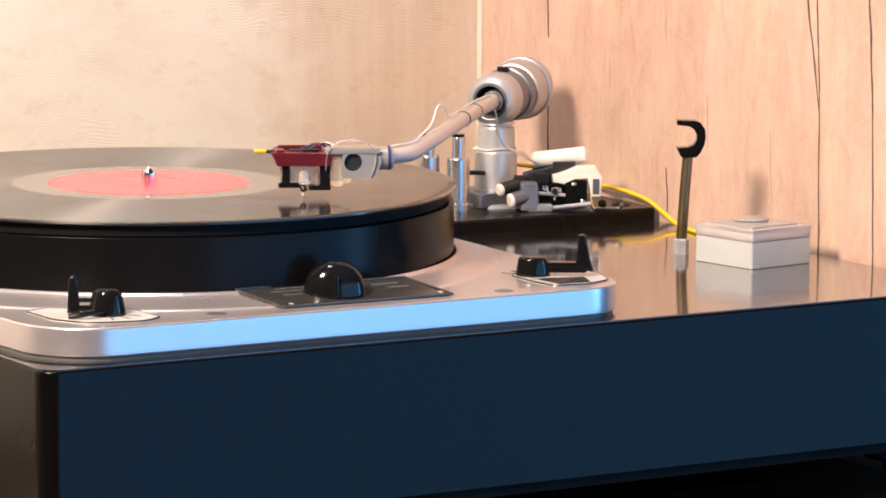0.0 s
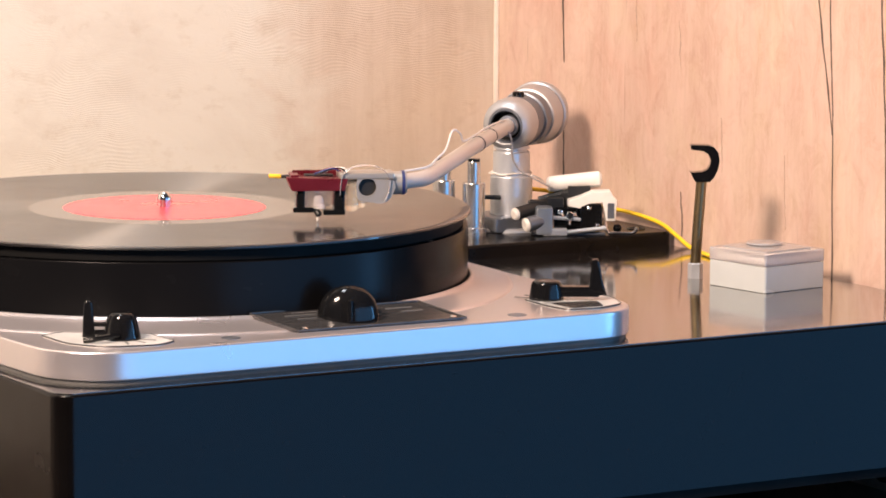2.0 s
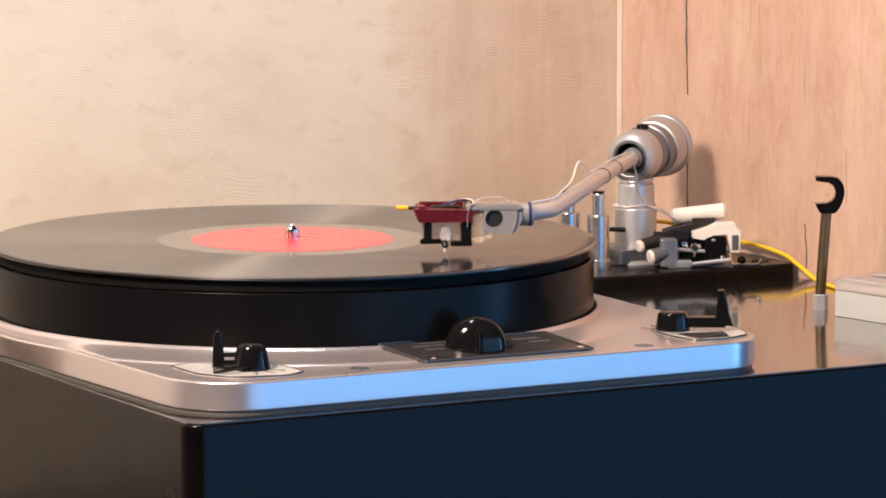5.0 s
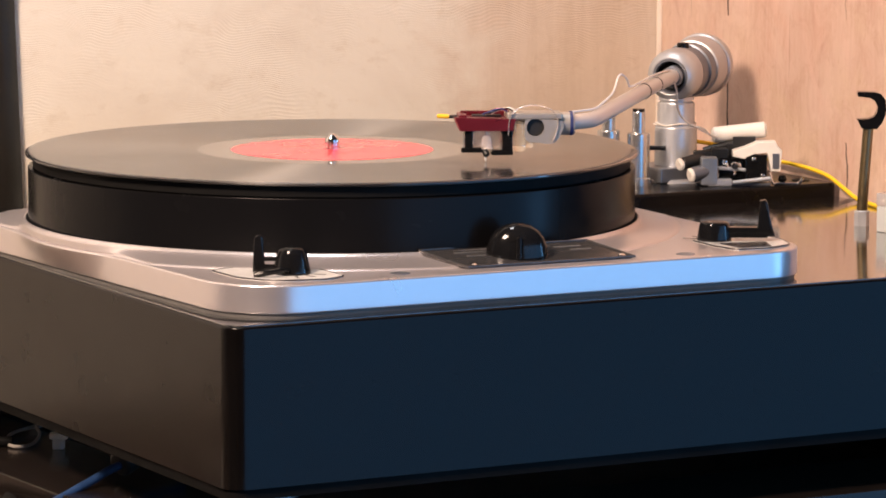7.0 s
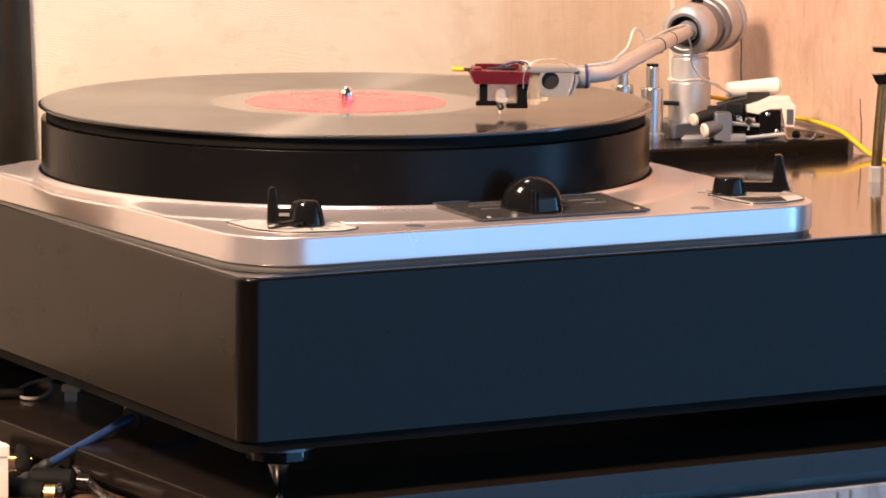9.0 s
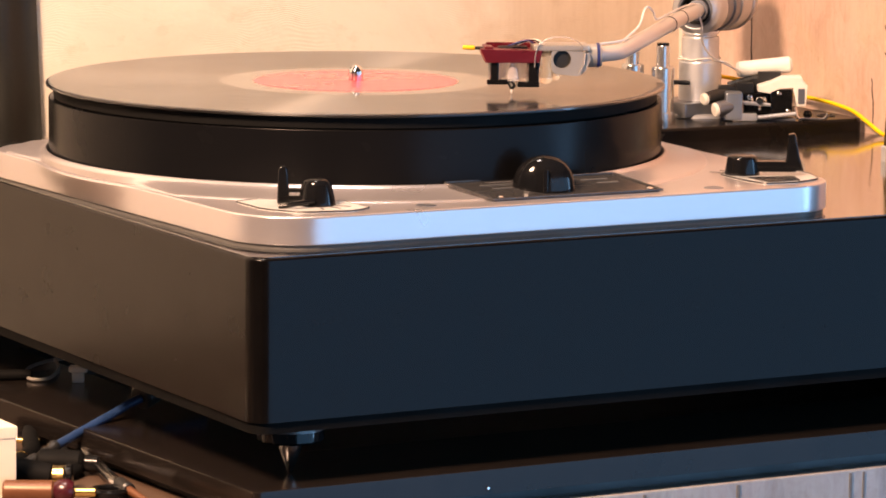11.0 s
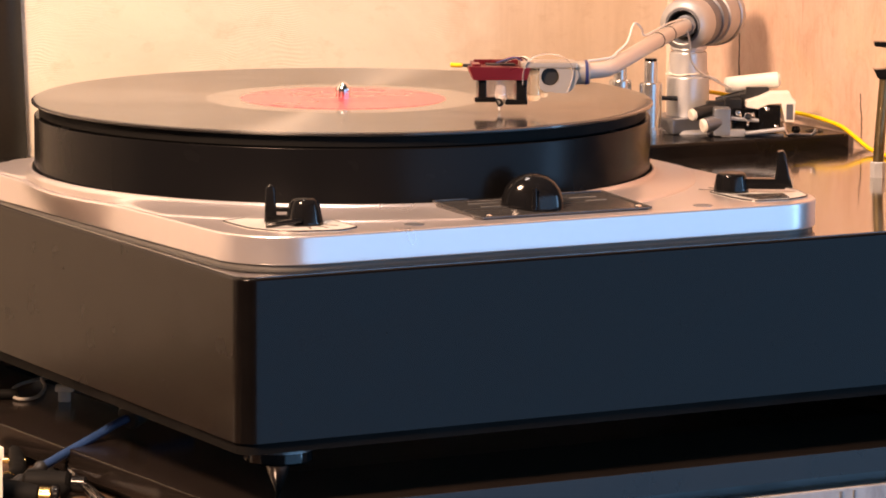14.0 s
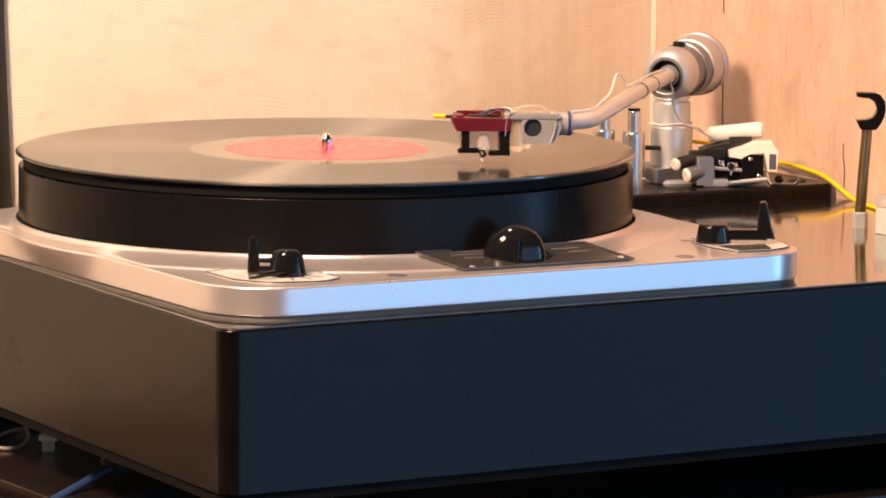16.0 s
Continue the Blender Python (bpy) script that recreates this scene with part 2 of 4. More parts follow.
M = {
    "wall": combed_plaster(),
    "wood_wall": pale_wood("pale_wood_wallpaper", (0.68, 0.508, 0.425), (0.63, 0.452, 0.370)),
    "cabinet_wood": pale_wood("whitewashed_wood", (0.43, 0.44, 0.45), (0.28, 0.29, 0.30), 0.5),
    "cabinet_top": worn("brown_cabinet_top", (0.085, 0.050, 0.033), 0.5, scale=40, spread=0.3),
    "room": worn("brown_grey_room_paint", (0.20, 0.17, 0.145), 0.8, scale=12),
    "floor": worn("brown_floor", (0.22, 0.15, 0.10), 0.5, scale=12, spread=0.3),
    "crack": worn("dark_split", (0.10, 0.07, 0.055), 0.8, scale=300, spread=0.4),
    "faint": worn("faint_brown_split", (0.50, 0.36, 0.28), 0.8, scale=300, spread=0.3),
    "faint_grey": worn("grey_brown_split", (0.16, 0.15, 0.14), 0.8, scale=300, spread=0.4),
    "trim": worn("cream_corner_bead", (0.72, 0.62, 0.53), 0.55, scale=90),
    "plinth": worn("satin_black_lacquer", (0.0032, 0.0026, 0.0024), 0.24, scale=420, spread=0.25, relief=0, rough_spread=0.04, IOR=1.25),
    "plinth_top": worn("gloss_black_lacquer", (0.009, 0.0085, 0.009), 0.13, scale=420, spread=0.25, relief=0, rough_spread=0.015, IOR=1.95, Coat_Weight=0.9, Coat_IOR=1.5, Coat_Roughness=0.08),
    "slab": worn("gloss_black_board", (0.0110, 0.0086, 0.0075), 0.18, scale=60, spread=0.3, rough_spread=0.02, IOR=1.34),
    "chassis": worn("silver_hammer_enamel", (0.60, 0.555, 0.56), 0.30, 0.76, scale=110, spread=0.02, relief=0, rough_spread=0.03),
    "platter": worn("dark_bronze_platter", (0.0045, 0.0045, 0.005), 0.25, 0.0, scale=300, spread=0.05, relief=0, rough_spread=0.03, IOR=1.18),
    "rim": worn("turned_metal_rim", (0.12, 0.115, 0.115), 0.34, 0.9, scale=200),
    "mat": worn("black_rubber", (0.006, 0.006, 0.006), 0.65, scale=300, IOR=1.15),
    "dull_black": worn("dull_black_paint", (0.004, 0.004, 0.004), 0.7, scale=200, IOR=1.15),
    "vinyl": vinyl(),
    # black vinyl too; its paler base colour stands in for the shine
    "dead_wax": worn("vinyl_sheen_tone", (0.17, 0.15, 0.13), 0.14, scale=200, rough_spread=0.02, relief=0, IOR=2.2),
    "label": worn("red_paper_label", (0.72, 0.085, 0.10), 0.22, scale=150, spread=0.1, rough_spread=0.05, relief=0.00002, IOR=1.75),
    "chrome": worn("polished_chrome", (0.75, 0.74, 0.74), 0.12, 1.0, scale=200, spread=0.05, relief=0, rough_spread=0.04),
    "alu": worn("satin_aluminium", (0.55, 0.565, 0.59), 0.40, 0.55, scale=260, spread=0.08, relief=0.00002),
    "alu_blue": worn("blue_grey_aluminium", (0.37, 0.40, 0.43), 0.36, 0.65, scale=260, spread=0.08, relief=0.00002),
    "alu_dark": worn("grey_anodised_aluminium", (0.19, 0.205, 0.235), 0.38, 0.7, scale=260, spread=0.08),
    "tube": worn("pearl_arm_tube", (0.66, 0.615, 0.56), 0.32, 0.5, scale=300, spread=0.03, relief=0, rough_spread=0.03),
    "black": worn("black_bakelite", (0.006, 0.006, 0.0065), 0.12, scale=220, spread=0.3, relief=0, rough_spread=0.05, IOR=1.33),
    "matte_black": worn("matte_black_plastic", (0.010, 0.010, 0.010), 0.45, scale=300),
    "nameplate": worn("dark_brushed_plate", (0.15, 0.145, 0.145), 0.24, 0.8, scale=400, spread=0.3, stretch=(0.05, 1, 1)),
    "silver_plate": worn("etched_silver_plate", (0.64, 0.63, 0.61), 0.36, 0.3, scale=300),
    "mark": worn("grey_marking", (0.09, 0.088, 0.085), 0.5, scale=300),
    "red": worn("dark_red_anodised", (0.15, 0.013, 0.022), 0.3, 0.5, scale=300, spread=0.1),
    "blue": worn("blue_insulation", (0.012, 0.038, 0.11), 0.45, scale=200),
    "yellow": worn("yellow_insulation", (0.85, 0.56, 0.02), 0.4, scale=200, spread=0.08),
    "navy": worn("navy_ring", (0.02, 0.03, 0.11), 0.35, scale=200),
    "orange": worn("orange_yellow_paint", (0.95, 0.48, 0.03), 0.4, scale=200),
    "white": worn("ivory_plastic", (0.78, 0.75, 0.69), 0.35, scale=200, spread=0.06),
    "card": worn("cream_card", (0.80, 0.71, 0.57), 0.7, scale=120, spread=0.05),
    "brass": worn("tarnished_brass", (0.20, 0.15, 0.08), 0.38, 0.9, scale=200, spread=0.25),
    "gold": worn("gold_plating", (0.85, 0.60, 0.24), 0.2, 1.0, scale=200, spread=0.08),
    "copper": worn("copper_brown_shell", (0.17, 0.065, 0.03), 0.4, 0.3, scale=100, spread=0.15),
    "maroon": worn("dark_red_cap", (0.05, 0.006, 0.011), 0.25, scale=100),
    "shell": worn("brushed_headshell_metal", (0.45, 0.41, 0.37), 0.34, 0.60, scale=260, spread=0.06, relief=0, rough_spread=0.05),
    "turned": worn("turned_aluminium", (0.52, 0.525, 0.54), 0.42, 0.72, scale=260, spread=0.05, relief=0, rough_spread=0.04),
    "satin_chrome": worn("satin_chrome", (0.60, 0.59, 0.58), 0.24, 0.9, scale=200, spread=0.05, relief=0, rough_spread=0.05),
    "bounce_board": worn("brown_bounce_board", (0.40, 0.28, 0.19), 0.6, scale=60, spread=0.25),
    "milky": worn("milky_plastic", (0.60, 0.625, 0.62), 0.28, scale=60, spread=0.06, relief=0, rough_spread=0.06, Transmission_Weight=0.15),
    "wire": worn("pale_wire", (0.74, 0.68, 0.61), 0.45, scale=200),
    "grey_wire": worn("grey_wire", (0.34, 0.31, 0.28), 0.5, scale=200),
    "curtain": worn("black_curtain_cloth", (0.014, 0.014, 0.012), 0.5, scale=500, spread=0.3, IOR=1.4),
}
frost, fn, fl, fb = shader("frosted_clear_plastic", (0.90, 0.95, 0.94), 0.22)
fb.inputs["Transmission Weight"].default_value, fb.inputs["IOR"].default_value = 0.62, 1.3
M["frost"] = frost
pink, pn, pk, pb = shader("pinkish_clear_plastic", (0.96, 0.90, 0.89), 0.14)
pb.inputs["Transmission Weight"].default_value, pb.inputs["IOR"].default_value = 0.64, 1.4
M["pink"] = pink
window, wn, wl, wb = shader("thin_clear_plastic", (0.96, 0.91, 0.90), 0.14)
wb.inputs["Transmission Weight"].default_value, wb.inputs["IOR"].default_value = 0.78, 1.4
M["window"] = window
amber, an, ak, ab = shader("yellowed_clear_plastic", (0.98, 0.93, 0.82), 0.10)
ab.inputs["Transmission Weight"].default_value, ab.inputs["IOR"].default_value = 0.93, 1.42
M["amber"] = amber


# ---- mesh helpers ----
def finish(name, bm, material, smooth=40):
    bmesh.ops.recalc_face_normals(bm, faces=bm.faces[:])
    me = bpy.data.meshes.new(name)
    if smooth:
        for f in bm.faces:
            f.smooth = True
        for e in bm.edges:
            if len(e.link_faces) == 2 and e.calc_face_angle(0) > radians(smooth):
                e.smooth = False
    bm.to_mesh(me)
    bm.free()
    me.materials.append(M[material])
    return me


def weighted(ob):
    """Large faces keep their own normals beside small bevels."""
    w = ob.modifiers.new("weighted_normals", "WEIGHTED_NORMAL")
    w.keep_sharp, w.weight = True, 90
    return ob


def thing(name, at, label, category, group="", turn=0):
    ob = new(name)
    ob.empty_display_size = 0.01
    ob.matrix_world = pose(*at, 0, 0, turn)
    return tagged(ob, label, category, group)


def part(name, bm, material, parent, label="", smooth=40):
    """One mesh under a thing or a part; its shape is given relative to the top-level thing."""
    ob = new(name, finish(name, bm, material, smooth))
    if smooth:
        weighted(ob)
    ob.parent = parent
    return tagged(ob, label)


def single(name, bm, material, label, category="", kind="", group="", smooth=40):
    return tagged(new(name, finish(name, bm, material, smooth)), label, category, group, kind)


def block(lo, hi, bevel=0.0, segments=2, bm=None):
    bm = bm or bmesh.new()
    size, mid = [h - l for l, h in zip(lo, hi)], [(h + l) / 2 for l, h in zip(lo, hi)]
    made = bmesh.ops.create_cube(bm, size=1, matrix=Matrix.LocRotScale(mid, None, size))
    if bevel:
        edges = {e for v in made["verts"] for e in v.link_edges}
        bmesh.ops.bevel(bm, geom=list(edges), offset=bevel, segments=segments, affect="EDGES", profile=0.5)
    return bm


def lathe(profile, m=None, steps=48, bm=None):
    """Turns (radius, height) pairs round the z axis of m."""
    bm, m = bm or bmesh.new(), m or Matrix()
    rings = []
    for r, z in profile:
        if r < 1e-7:
            rings.append([bm.verts.new(m @ Vector((0, 0, z)))])
        else:
            rings.append([bm.verts.new(m @ Vector((r * math.cos(a), r * math.sin(a), z))) for a in (2 * math.pi * i / steps for i in range(steps))])
    for a, b in zip(rings, rings[1:]):
        for i in range(steps):
            j = (i + 1) % steps
            if len(a) == 1 and len(b) > 1:
                bm.faces.new((a[0], b[i], b[j]))
            elif len(b) == 1 and len(a) > 1:
                bm.faces.new((a[i], a[j], b[0]))
            elif len(a) > 1:
                bm.faces.new((a[i], a[j], b[j], b[i]))
    return bm


def spline(points, steps=8):
    """Catmull-Rom through the points."""
    p = [Vector(q) for q in points]
    p = [2 * p[0] - p[1], *p, 2 * p[-1] - p[-2]]
    out = []
    for a, b, c, d in zip(p, p[1:], p[2:], p[3:]):
        for i in range(steps):
            t = i / steps
            out.append(0.5 * (2 * b + (c - a) * t + (2 * a - 5 * b + 4 * c - d) * t * t + (3 * b - a - 3 * c + d) * t ** 3))
    return out + [p[-2]]


def tube(points, radius, sides=12, steps=8, bm=None):
    bm = bm or bmesh.new()
    line = spline(points, steps) if steps else [Vector(q) for q in points]
    radii = radius if callable(radius) else (lambda f: radius)
    rings, side = [], None
    for i, q in enumerate(line):
        along = (line[min(i + 1, len(line) - 1)] - line[max(i - 1, 0)]).normalized()
        side = (along.orthogonal() if side is None else side - along * side.dot(along)).normalized()
        up, r = along.cross(side), radii(i / (len(line) - 1))
        rings.append([bm.verts.new(q + r * (math.cos(a) * side + math.sin(a) * up)) for a in (2 * math.pi * k / sides for k in range(sides))])
    for a, b in zip(rings, rings[1:]):
        for k in range(sides):
            bm.faces.new((a[k], a[(k + 1) % sides], b[(k + 1) % sides], b[k]))
    bm.faces.new(rings[0][::-1])
    bm.faces.new(rings[-1])
    return bm


def rounded(corners, steps=10):
    """Outline of a polygon with (x, y, radius) corners."""
    out, n = [], len(corners)
    for i, (x, y, r) in enumerate(corners):
        p = Vector((x, y))
        a = (Vector(corners[i - 1][:2]) - p).normalized()
        b = (Vector(corners[(i + 1) % n][:2]) - p).normalized()
        if r <= 0:
            out.append(p)
            continue
        half = a.angle(b) / 2
        c = p + (a + b).normalized() * (r / math.sin(half))
        s, e = p + a * (r / math.tan(half)) - c, p + b * (r / math.tan(half)) - c
        turn = math.atan2(s.x * e.y - s.y * e.x, s.dot(e))
        for k in range(steps + 1):
            w = turn * k / steps
            out.append(c + Vector((s.x * math.cos(w) - s.y * math.sin(w), s.x * math.sin(w) + s.y * math.cos(w))))
    return out


def prism(outline, z0, z1, bevel=0.0, segments=3, m=None, bm=None, both=False):
    """An upright prism over an outline, its upper (or both) edges rounded."""
    bm, m = bm or bmesh.new(), m or Matrix()
    c = sum((Vector(p) for p in outline), Vector((0, 0))) / len(outline)
    n = len(outline)

    def inset(d):
        got = []
        for i in range(n):
            a, p, b = Vector(outline[i - 1]), Vector(outline[i]), Vector(outline[(i + 1) % n])
            t = ((b - p).normalized() + (p - a).normalized()).normalized()
            k = Vector((-t.y, t.x))
            got.append(p + k * d * (1 if k.dot(c - p) > 0 else -1))
        return got
    levels = []
    if both and bevel:
        levels += [(z0 + bevel * (1 - math.cos(w)), bevel * (1 - math.sin(w))) for w in (math.pi / 2 * i / segments for i in range(segments))]
        levels.append((z0 + bevel, 0))
    else:
        levels.append((z0, 0))
    if bevel:
        levels += [(z1 - bevel + bevel * math.sin(w), bevel * (1 - math.cos(w))) for w in (math.pi / 2 * i / segments for i in range(segments + 1))]
    else:
        levels.append((z1, 0))
    rings = [[bm.verts.new(m @ Vector((p.x, p.y, z))) for p in (inset(d) if d else [Vector(q) for q in outline])] for z, d in levels]
    for a, b in zip(rings, rings[1:]):
        for i in range(n):
            bm.faces.new((a[i], a[(i + 1) % n], b[(i + 1) % n], b[i]))
    bm.faces.new(rings[0][::-1])
    bm.faces.new(rings[-1])
    return bm


def ribbon(points, across, width, thick, steps=8):
    """A flat band along the points, as wide as the direction across says."""
    bm, line, wide, rows = bmesh.new(), spline(points, steps), Vector(across).normalized() * width, []
    for i, q in enumerate(line):
        ahead = (line[min(i + 1, len(line) - 1)] - line[max(i - 1, 0)]).normalized()
        up = ahead.cross(wide).normalized() * thick / 2
        rows.append([bm.verts.new(p) for p in (q - up, q - up + wide, q + up + wide, q + up)])
    for a, b in zip(rows, rows[1:]):
        for k in range(4):
            bm.faces.new((a[k], a[(k + 1) % 4], b[(k + 1) % 4], b[k]))
    bm.faces.new(rows[0][::-1])
    bm.faces.new(rows[-1])
    return bm


def along(a, b):
    """A frame at a whose z axis points to b."""
    a, b = Vector(a), Vector(b)
    return Matrix.Translation(a) @ (b - a).to_track_quat("Z", "Y").to_matrix().to_4x4()


def rod(a, b, r, bevel=0.0, steps=24, bm=None):
    """A round bar from a to b with softened ends."""
    h = (Vector(b) - Vector(a)).length
    k = min(bevel, r * 0.9, h * 0.45)
    pr = [(0, 0), (r - k, 0), (r, k), (r, h - k), (r - k, h), (0, h)] if k else [(0, 0), (r, 0), (r, h), (0, h)]
    return lathe(pr, along(a, b), steps, bm)


# ---- the room ----
WALL_X, WALL_Y = 0.364, 0.285
single("wall_back", block((-2.6, WALL_Y, -0.95), (WALL_X, WALL_Y + 0.1, 1.75)), "wall", "beige wallpaper with combed wavy relief", kind="structure", smooth=0)
wall_right = single("wall_right", block((WALL_X, -0.17, -0.95), (WALL_X + 0.1, WALL_Y + 0.1, 1.75)), "wood_wall", "pale pinkish wood-grain wallpaper with dark splits", kind="structure", smooth=0)
single("wall_return", block((WALL_X + 0.1, -0.17, -0.95), (2.6, -0.07, 1.75)), "room", "plain brown-grey wall", kind="structure", smooth=0)
single("wall_side", block((2.6, -3.2, -0.95), (2.7, -0.07, 1.75)), "room", "plain brown-grey wall", kind="structure", smooth=0)
single("wall_left", block((-2.7, -3.2, -0.95), (-2.6, WALL_Y + 0.1, 1.75)), "room", "plain brown-grey wall", kind="structure", smooth=0)
single("wall_front", block((-2.7, -3.3, -0.95), (2.7, -3.2, 1.75)), "room", "plain brown-grey wall", kind="structure", smooth=0)
single("ceiling", block((-2.7, -3.3, 1.75), (2.7, WALL_Y + 0.1, 1.85)), "room", "plain brown-grey ceiling", kind="structure", smooth=0)
single("floor", block((-2.7, -3.3, -1.05), (2.7, WALL_Y + 0.1, -0.95)), "floor", "brown floor", kind="structure", smooth=0)
single("trim", tube([(WALL_X - 0.0008, WALL_Y - 0.0008, z) for z in (-0.7, 0.2, 1.0, 1.7)], 0.0019, 8, 2), "trim", "thin cream bead in the wall corner", kind="structure")


def crack(y0, z0, y1, z1, width, seed, shade):
    """A thin wavering split in the wallpaper, proud by a hair."""
    rng, bm, n = random.Random(seed), bmesh.new(), 16
    left, right, drift = [], [], 0.0
    for i in range(n + 1):
        f = i / n
        drift = 0.75 * drift + rng.uniform(-0.0005, 0.0005)
        y, z = y0 + (y1 - y0) * f + drift * math.sin(math.pi * f), z0 + (z1 - z0) * f
        w = width * (0.15 + rng.uniform(0.35, 1.0) * math.sin(math.pi * (0.04 + 0.92 * f)) ** 0.6) / 2
        for row, s in ((left, -w), (right, w)):
            row.append([bm.verts.new((WALL_X - d, y + s, z)) for d in (0.0, 0.0004)])
    for i in range(n):
        bm.faces.new((left[i][1], right[i][1], right[i + 1][1], left[i + 1][1]))
        bm.faces.new((left[i][0], left[i][1], left[i + 1][1], left[i + 1][0]))
        bm.faces.new((right[i][1], right[i][0], right[i + 1][0], right[i + 1][1]))
    part("crack", bm, shade, wall_right, "split in the wood grain", 0)


for i, (y0, z0, y1, z1, w) in enumerate((
        (0.212, 0.165, 0.2095, 0.093, 0.0016), (0.2095, 0.06, 0.2085, 0.0, 0.0012), (-0.036, 0.17, -0.0545, 0.075, 0.0016), (-0.049, 0.17, -0.0550, 0.085, 0.0012),
        (-0.0545, 0.09, -0.0585, -0.09, 0.0013), (-0.094, 0.17, -0.1012, 0.075, 0.0020), (-0.1005, 0.085, -0.106, -0.07, 0.0012),
        (0.0905, 0.125, 0.0885, 0.098, 0.0010), (0.0868, 0.03, 0.0850, 0.005, 0.0013), (0.048, 0.075, 0.0465, 0.045, 0.0005), (-0.012, 0.06, -0.014, 0.02, 0.0004), (0.135, 0.15, 0.133, 0.11, 0.0006))):
    crack(y0, z0, y1, z1, w * 0.72, i, "crack" if w > 0.0011 else "faint")


def curtain():
    bm, n = bmesh.new(), 60
    zs = (-0.72, -0.3, -0.05, 0.1, 0.4, 1.7)
    front, back = [], []
    for i in range(n + 1):
        f = i / n
        for row, off in ((front, 0.0), (back, 0.003)):
            col = []
            for z in zs:
                x = -0.0470 - 0.0075 * min(1, max(0, (z + 0.05) / 0.2)) - f * 0.12
                y = 0.2775 + 0.0025 * math.sin(f * 24 + 0.7) + 0.0010 * math.sin(f * 11 + z * 1.5) + off
                col.append(bm.verts.new((x, y, z)))
            row.append(col)
    for i in range(n):
        for k in range(len(zs) - 1):
            bm.faces.new((front[i][k], front[i + 1][k], front[i + 1][k + 1], front[i][k + 1]))
            bm.faces.new((back[i][k], back[i][k + 1], back[i + 1][k + 1], back[i + 1][k]))
    for row in (0, n):
        for k in range(len(zs) - 1):
            bm.faces.new((front[row][k], front[row][k + 1], back[row][k + 1], back[row][k]))
    single("curtain", bm, "curtain", "black cloth curtain hanging in soft folds", "curtain", smooth=80)


curtain()

# ---- cabinet and platform ----
CAB_TOP = -0.119
cabinet = thing("cabinet", (0.0, 0.05, -0.95), "whitewashed wood-grain cabinet with a brown top", "cabinet")


def at(bm, x, y, z):
    bmesh.ops.translate(bm, verts=bm.verts[:], vec=(-x, -y, -z))
    return bm


part("body", at(block((-0.62, -0.184, -0.88), (0.355, 0.265, CAB_TOP - 0.018)), 0, 0.05, -0.95), "cabinet_wood", cabinet, smooth=0)
part("top", at(block((-0.63, -0.186, CAB_TOP - 0.018), (0.358, 0.268, CAB_TOP), 0.001), 0, 0.05, -0.95), "cabinet_top", cabinet, "dark brown cabinet top", 0)
for x0, x1 in ((-0.618, -0.133), (-0.129, 0.353)):
    part("door", at(block((x0, -0.1962, -0.86), (x1, -0.1845, CAB_TOP - 0.001), 0.0008), 0, 0.05, -0.95), "cabinet_wood", cabinet, "whitewashed wood door front", 0)
part("base", at(block((-0.6, -0.17, -0.95), (0.34, 0.25, -0.88)), 0, 0.05, -0.95), "matte_black", cabinet, smooth=0)

for x, w in ((-0.0212, 0.0010), (0.0037, 0.0016), (0.0230, 0.0009), (0.0485, 0.0016), (0.0991, 0.0016), (0.1616, 0.0014), (0.1690, 0.0011), (0.215, 0.0014)):
    part("grain_split", at(prism(rounded([(x - w / 2, -0.1966, 0), (x + w / 2, -0.1966, 0), (x + w / 2, -0.1957, 0), (x - w / 2, -0.1957, 0)]), -0.30, CAB_TOP - 0.0025), 0, 0.05, -0.95), "faint_grey", cabinet, "dark split in the grain", 0)

SLAB_Z = -0.102
platform = thing("platform_frame", (0.1, 0.03, CAB_TOP), "glossy black rail frame lying on the cabinet", "frame")


def frame_rail(outer, inner, z0, z1, bevel):
    """A flat frame between two outlines with as many points, its upper edges eased."""
    bm = bmesh.new()
    centre = sum(outer, Vector((0, 0))) / len(outer)
    loops = [(outer, z0, 0), (outer, z1 - bevel, 0), (outer, z1 - bevel * 0.3, -bevel * 0.3), (outer, z1, -bevel), (inner, z1, bevel), (inner, z1 - bevel, 0), (inner, z0, 0)]
    rings = [[bm.verts.new((*(p + (p - centre).normalized() * d), z)) for p in line] for line, z, d in loops]
    for a, b in zip(rings, rings[1:] + rings[:1]):
        for i in range(len(a)):
            bm.faces.new((a[i], a[(i + 1) % len(a)], b[(i + 1) % len(a)], b[i]))
    return bm


RAIL_OUT = rounded([(-0.149, -0.197, 0.004), (0.352, -0.197, 0.004), (0.352, 0.25, 0.004), (-0.173, 0.25, 0.004)], 4)
RAIL_IN = rounded([(-0.088, -0.125, 0.004), (0.290, -0.125, 0.004), (0.290, 0.19, 0.004), (-0.100, 0.19, 0.004)], 4)
RUN_OUT = rounded([(-0.142, -0.188, 0.004), (0.345, -0.188, 0.004), (0.345, 0.24, 0.004), (-0.166, 0.24, 0.004)], 4)
part("rail", at(frame_rail(RAIL_OUT, RAIL_IN, CAB_TOP + 0.0055, SLAB_Z, 0.0012), 0.1, 0.03, CAB_TOP), "slab", platform, smooth=30)
part("stud", at(rod((-0.034, -0.1966, -0.1105), (-0.034, -0.1980, -0.1105), 0.0009, 0.0003, 12), 0.1, 0.03, CAB_TOP), "chrome", platform, "tiny bright stud")
part("underframe", at(frame_rail(RUN_OUT, RAIL_IN, CAB_TOP, CAB_TOP + 0.0055, 0.0002), 0.1, 0.03, CAB_TOP), "matte_black", platform, smooth=0)

